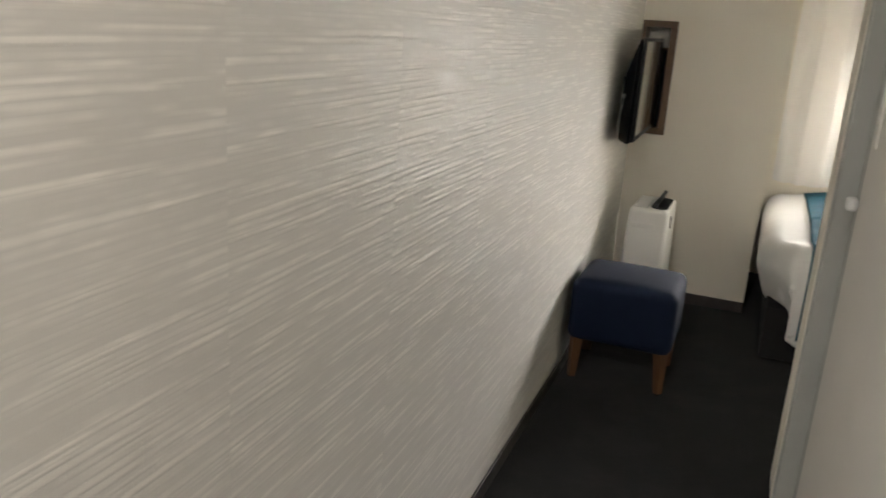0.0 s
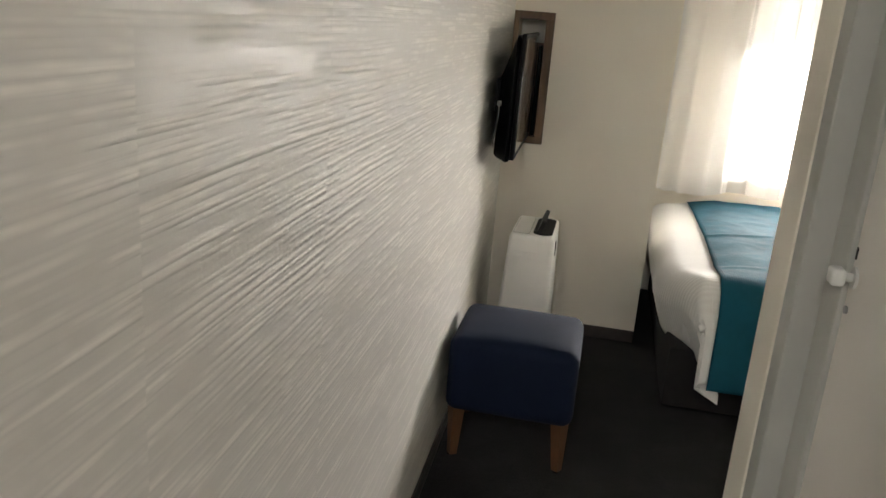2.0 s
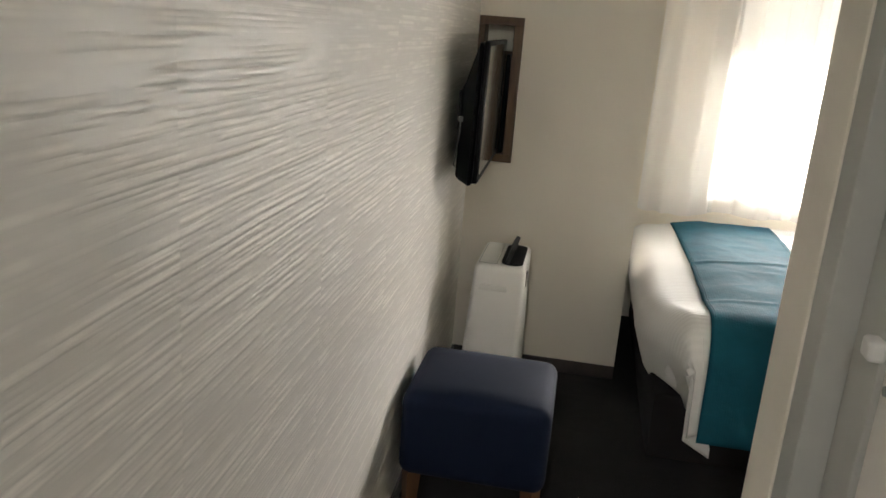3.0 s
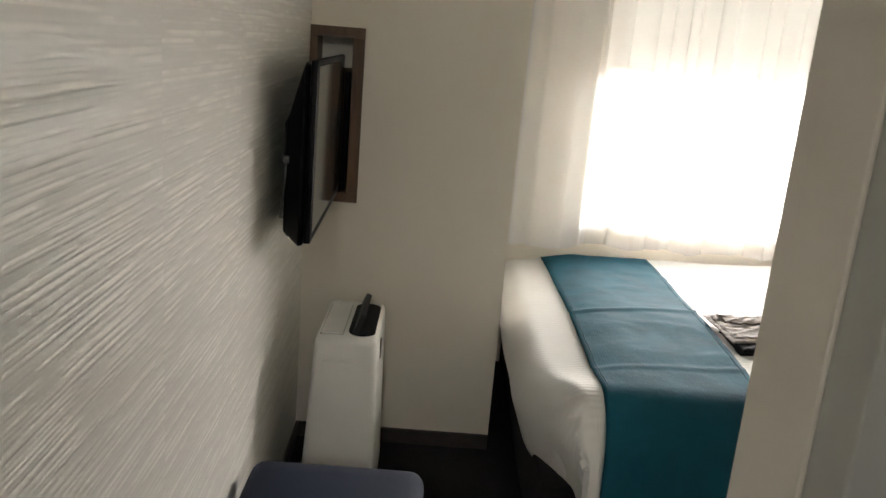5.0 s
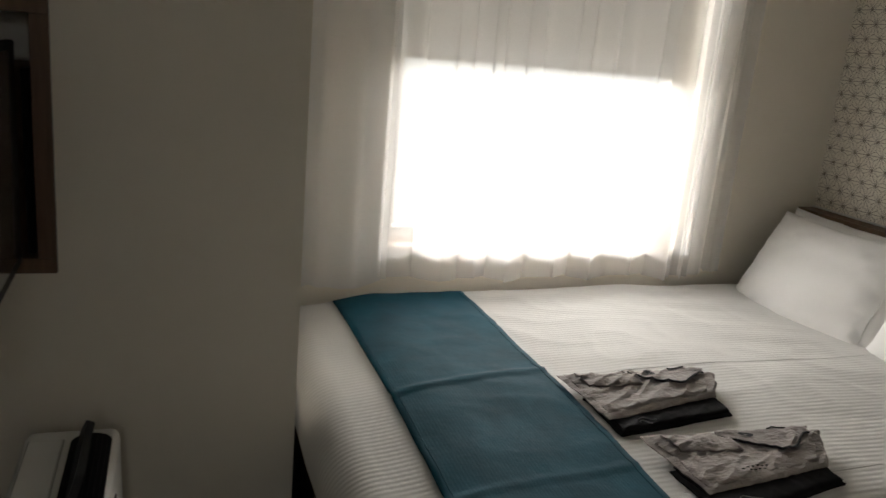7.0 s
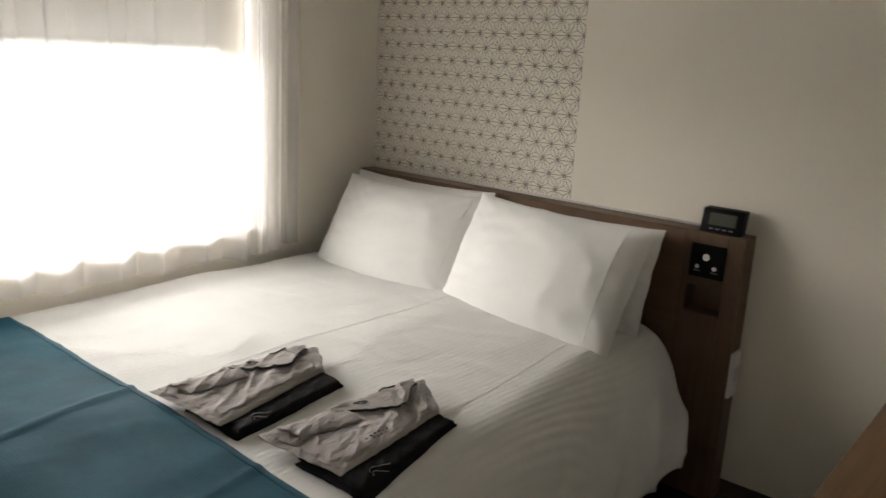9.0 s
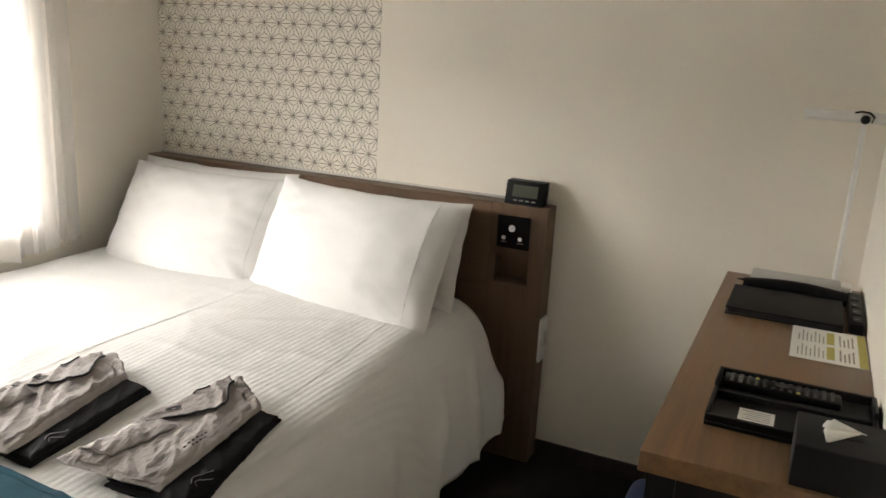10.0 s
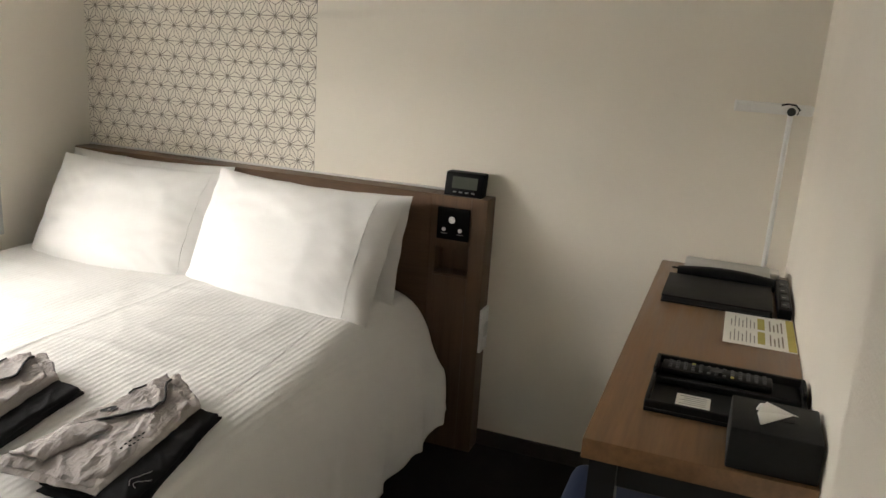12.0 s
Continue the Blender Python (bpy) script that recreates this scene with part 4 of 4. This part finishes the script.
def remote():
    x, y0, y1, z = 1.248, 2.712, 2.888, DZ + 0.021
    root = thing("remote_control", x, (y0 + y1) / 2, z, "long black remote control with small keys in the tray", "remote control")
    part("case", boxed(x - 0.022, x + 0.022, y0, y1, DZ + 0.0150, z + 0.006, 0.003, 2), M_BLACKP, root)
    for i in range(13):
        for j in range(4):
            py, px = y0 + 0.010 + i * 0.0125, x - 0.0165 + j * 0.0095
            if 4 < i < 8 and 0 < j < 3:
                continue
            c = M_YELLOW if (i, j) in ((4, 0), (9, 3)) else M_KEY
            part("key", boxed(px, px + 0.0055, py, py + 0.006, z + 0.006, z + 0.0085, 0.001, 1), c, root)
    part("key_pad", cyl(bmesh.new(), (x - 0.0005, y0 + 0.0885, z + 0.006), (x - 0.0005, y0 + 0.0885, z + 0.009), 0.0095, n=18), M_DGREY, root, "round direction pad")


remote()


def note_card():
    bm = boxed(1.130, 1.176, 2.803, 2.855, DZ + 0.0065, DZ + 0.0080)
    root = thing("note_card", 1.15, 2.83, DZ + 0.0065, "small printed white card lying in the tray", "card")
    part("card", bm, M_PAPER, root, smooth=False)
    for i in range(5):
        part("text_bar", boxed(1.137 + i * 0.0075, 1.1385 + i * 0.0075, 2.809, 2.849 - 0.006 * (i % 2), DZ + 0.0080, DZ + 0.0083), M_GREYINK, root)


note_card()


def tissue_box():
    x0, x1, y0, y1, z = 0.974, 1.089, SOUTH + 0.004, 2.776, DZ
    root = thing("tissue_box", 1.04, 2.72, z, "black leather tissue box with a tissue pulled out", "tissue box")
    part("case", boxed(x0, x1, y0, y1, z, z + 0.060, 0.003, 2), M_BLACKM, root)
    part("slot", boxed(x0 + 0.050, x0 + 0.060, y0 + 0.035, y1 - 0.040, z + 0.060, z + 0.0608), M_BLACKP, root)

    def f(u, v):
        # a sheet pulled up through the slot, open at one side and drawn to a point at the other
        return Vector((x0 + 0.052 + (u - 0.5) * 0.050 * (1 - v), 2.738 - 0.040 * v + 0.006 * math.sin(u * 8), z + 0.059 + (0.022 * math.sin(math.pi * u) + 0.003 * math.sin(u * 17)) * (1 - v) + 0.012 * v))
    thicken(part("tissue", grid(bmesh.new(), 12, 8, f), M_TISSUE, root, "white tissue"), 0.001)


tissue_box()


def leaflet():
    x0, x1, y0, y1, z = 1.490, 1.692, SOUTH + 0.003, 2.795, DZ + 0.0006
    root = thing("leaflet", 1.59, 2.725, z, "printed white leaflet with yellow blocks on the desk", "leaflet")
    part("sheet", boxed(x0, x1, y0, y1, DZ, z + 0.0006), M_PAPER, root, smooth=False)
    t = z + 0.0006
    part("header", boxed(x0 + 0.002, x1 - 0.002, y0 + 0.001, y0 + 0.016, t, t + 0.0003), M_YELLOW, root)
    for x in (x0 + 0.018, x0 + 0.108):
        part("block", boxed(x, x + 0.075, y0 + 0.058, y0 + 0.072, t, t + 0.0003), M_YELLOW, root)
        for i in range(4):
            part("text_bar", boxed(x, x + 0.068 - 0.012 * (i % 3), y0 + 0.024 + 0.0075 * i, y0 + 0.0268 + 0.0075 * i, t, t + 0.0003), M_INK, root)
        for i in range(7):
            y = y0 + 0.077 + i * 0.0075
            part("text_bar", boxed(x, x + 0.045 + 0.025 * ((i * 7) % 3) / 2, y, y + 0.0022, t, t + 0.0003), M_GREYINK, root)


leaflet()


def folder():
    root = thing("folder", 1.81, 2.815, DZ, "closed black leather folder on the desk", "folder")
    part("cover", boxed(1.690, 1.890, 2.700, 2.934, DZ + 0.013, DZ + 0.017, 0.0015, 2), M_BLACKM, root)
    part("back_cover", boxed(1.690, 1.890, 2.700, 2.934, DZ, DZ + 0.003, 0.001, 1), M_BLACKM, root)
    part("pages", boxed(1.696, 1.885, 2.706, 2.929, DZ + 0.003, DZ + 0.013), M_DGREY, root)


folder()


def desk_console():
    root = thing("socket_strip", 1.80, 2.68, DZ, "black desktop socket strip beside the folder", "socket strip")
    part("case", boxed(1.700, 1.960, SOUTH + 0.006, 2.690, DZ, DZ + 0.022, 0.003, 2), M_BLACKP, root)
    for i in range(4):
        x = 1.710 + i * 0.058
        part("socket", boxed(x, x + 0.046, SOUTH + 0.012, 2.684, DZ + 0.022, DZ + 0.0245, 0.002, 1), M_DGREY, root)
        part("slot", boxed(x + 0.018, x + 0.022, SOUTH + 0.018, SOUTH + 0.027, DZ + 0.0245, DZ + 0.0250), M_GREYP, root)


desk_console()


def telephone():
    x0, x1, y0, y1, z = 1.893, 2.010, 2.704, 2.905, DZ
    root = thing("telephone", 2.01, 2.81, z, "grey desk telephone with a black curved handset", "telephone")
    bm = boxed(x0 + 0.015, x1, y0, y1, z, z + 0.030, 0.006, 2)
    for v in bm.verts:
        if v.co.z > z + 0.02:
            v.co.z += (v.co.x - x0) * 0.05
    part("body", bm, M_PHONE, root)
    bm = bmesh.new()
    n = 14

    def f(u, v):
        a = 2 * math.pi * v
        y = y0 - 0.012 + (y1 - y0 + 0.024) * u
        arch = 0.011 * (1 - (2 * u - 1) ** 2)
        r = 0.0140 + 0.002 * abs(2 * u - 1) ** 4
        return Vector((x0 + 0.020 + 1.35 * r * math.cos(a), y, z + 0.014 + arch + r * math.sin(a)))
    grid(bm, 24, n, f)
    bmesh.ops.remove_doubles(bm, verts=bm.verts, dist=0.0002)
    bmesh.ops.holes_fill(bm, edges=[e for e in bm.edges if e.is_boundary], sides=0)
    part("handset", bm, M_BLACKP, root, "black arched handset")
    pts = []
    for i in range(90):
        u = i / 89
        a = i * 1.25
        pts.append((x0 + 0.02 + 0.004 * math.cos(a) + 0.05 * u, y1 + 0.012 + 0.012 * math.sin(math.pi * u) + 0.004 * math.sin(a), z + 0.012 + 0.012 * (1 - u)))
    part("coiled_cord", tube(bmesh.new(), pts, 0.0016, 5), M_BLACKP, root)


telephone()


def desk_lamp():
    x, y, z = 2.035, 2.718, DZ
    root = thing("desk_lamp", x, y, z, "slim white desk lamp with a straight bar head", "lamp")
    part("base", boxed(x - 0.022, x + 0.028, y - 0.040, y + 0.105, z, z + 0.020, 0.004, 2), M_WHITEP, root)
    part("stem", cyl(bmesh.new(), (x, y, z + 0.018), (x - 0.005, y - 0.002, 1.145), 0.0066, n=14), M_TISSUE, root)
    head = part("head", boxed(x - 0.022, x + 0.014, SOUTH + 0.012, 2.842, 1.137, 1.162, 0.006, 3), M_WHITEP, root, "white bar-shaped lamp head")
    part("end_cap", boxed(x - 0.0225, x + 0.0145, 2.838, 2.846, 1.1365, 1.1625, 0.003, 2), M_TISSUE, head)
    part("joint", cyl(bmesh.new(), (x - 0.026, y - 0.002, 1.145), (x + 0.012, y - 0.002, 1.145), 0.010, n=18), M_DGREY, root, "dark pivot")
    part("cable", tube(bmesh.new(), [(x - 0.024, y + 0.022, 1.159), (x - 0.024, y + 0.008, 1.163), (x - 0.024, y - 0.010, 1.161), (x - 0.024, y - 0.020, 1.151), (x - 0.022, y - 0.016, 1.139)], 0.0022), M_BLACKP, root, "thin black cable")


desk_lamp()
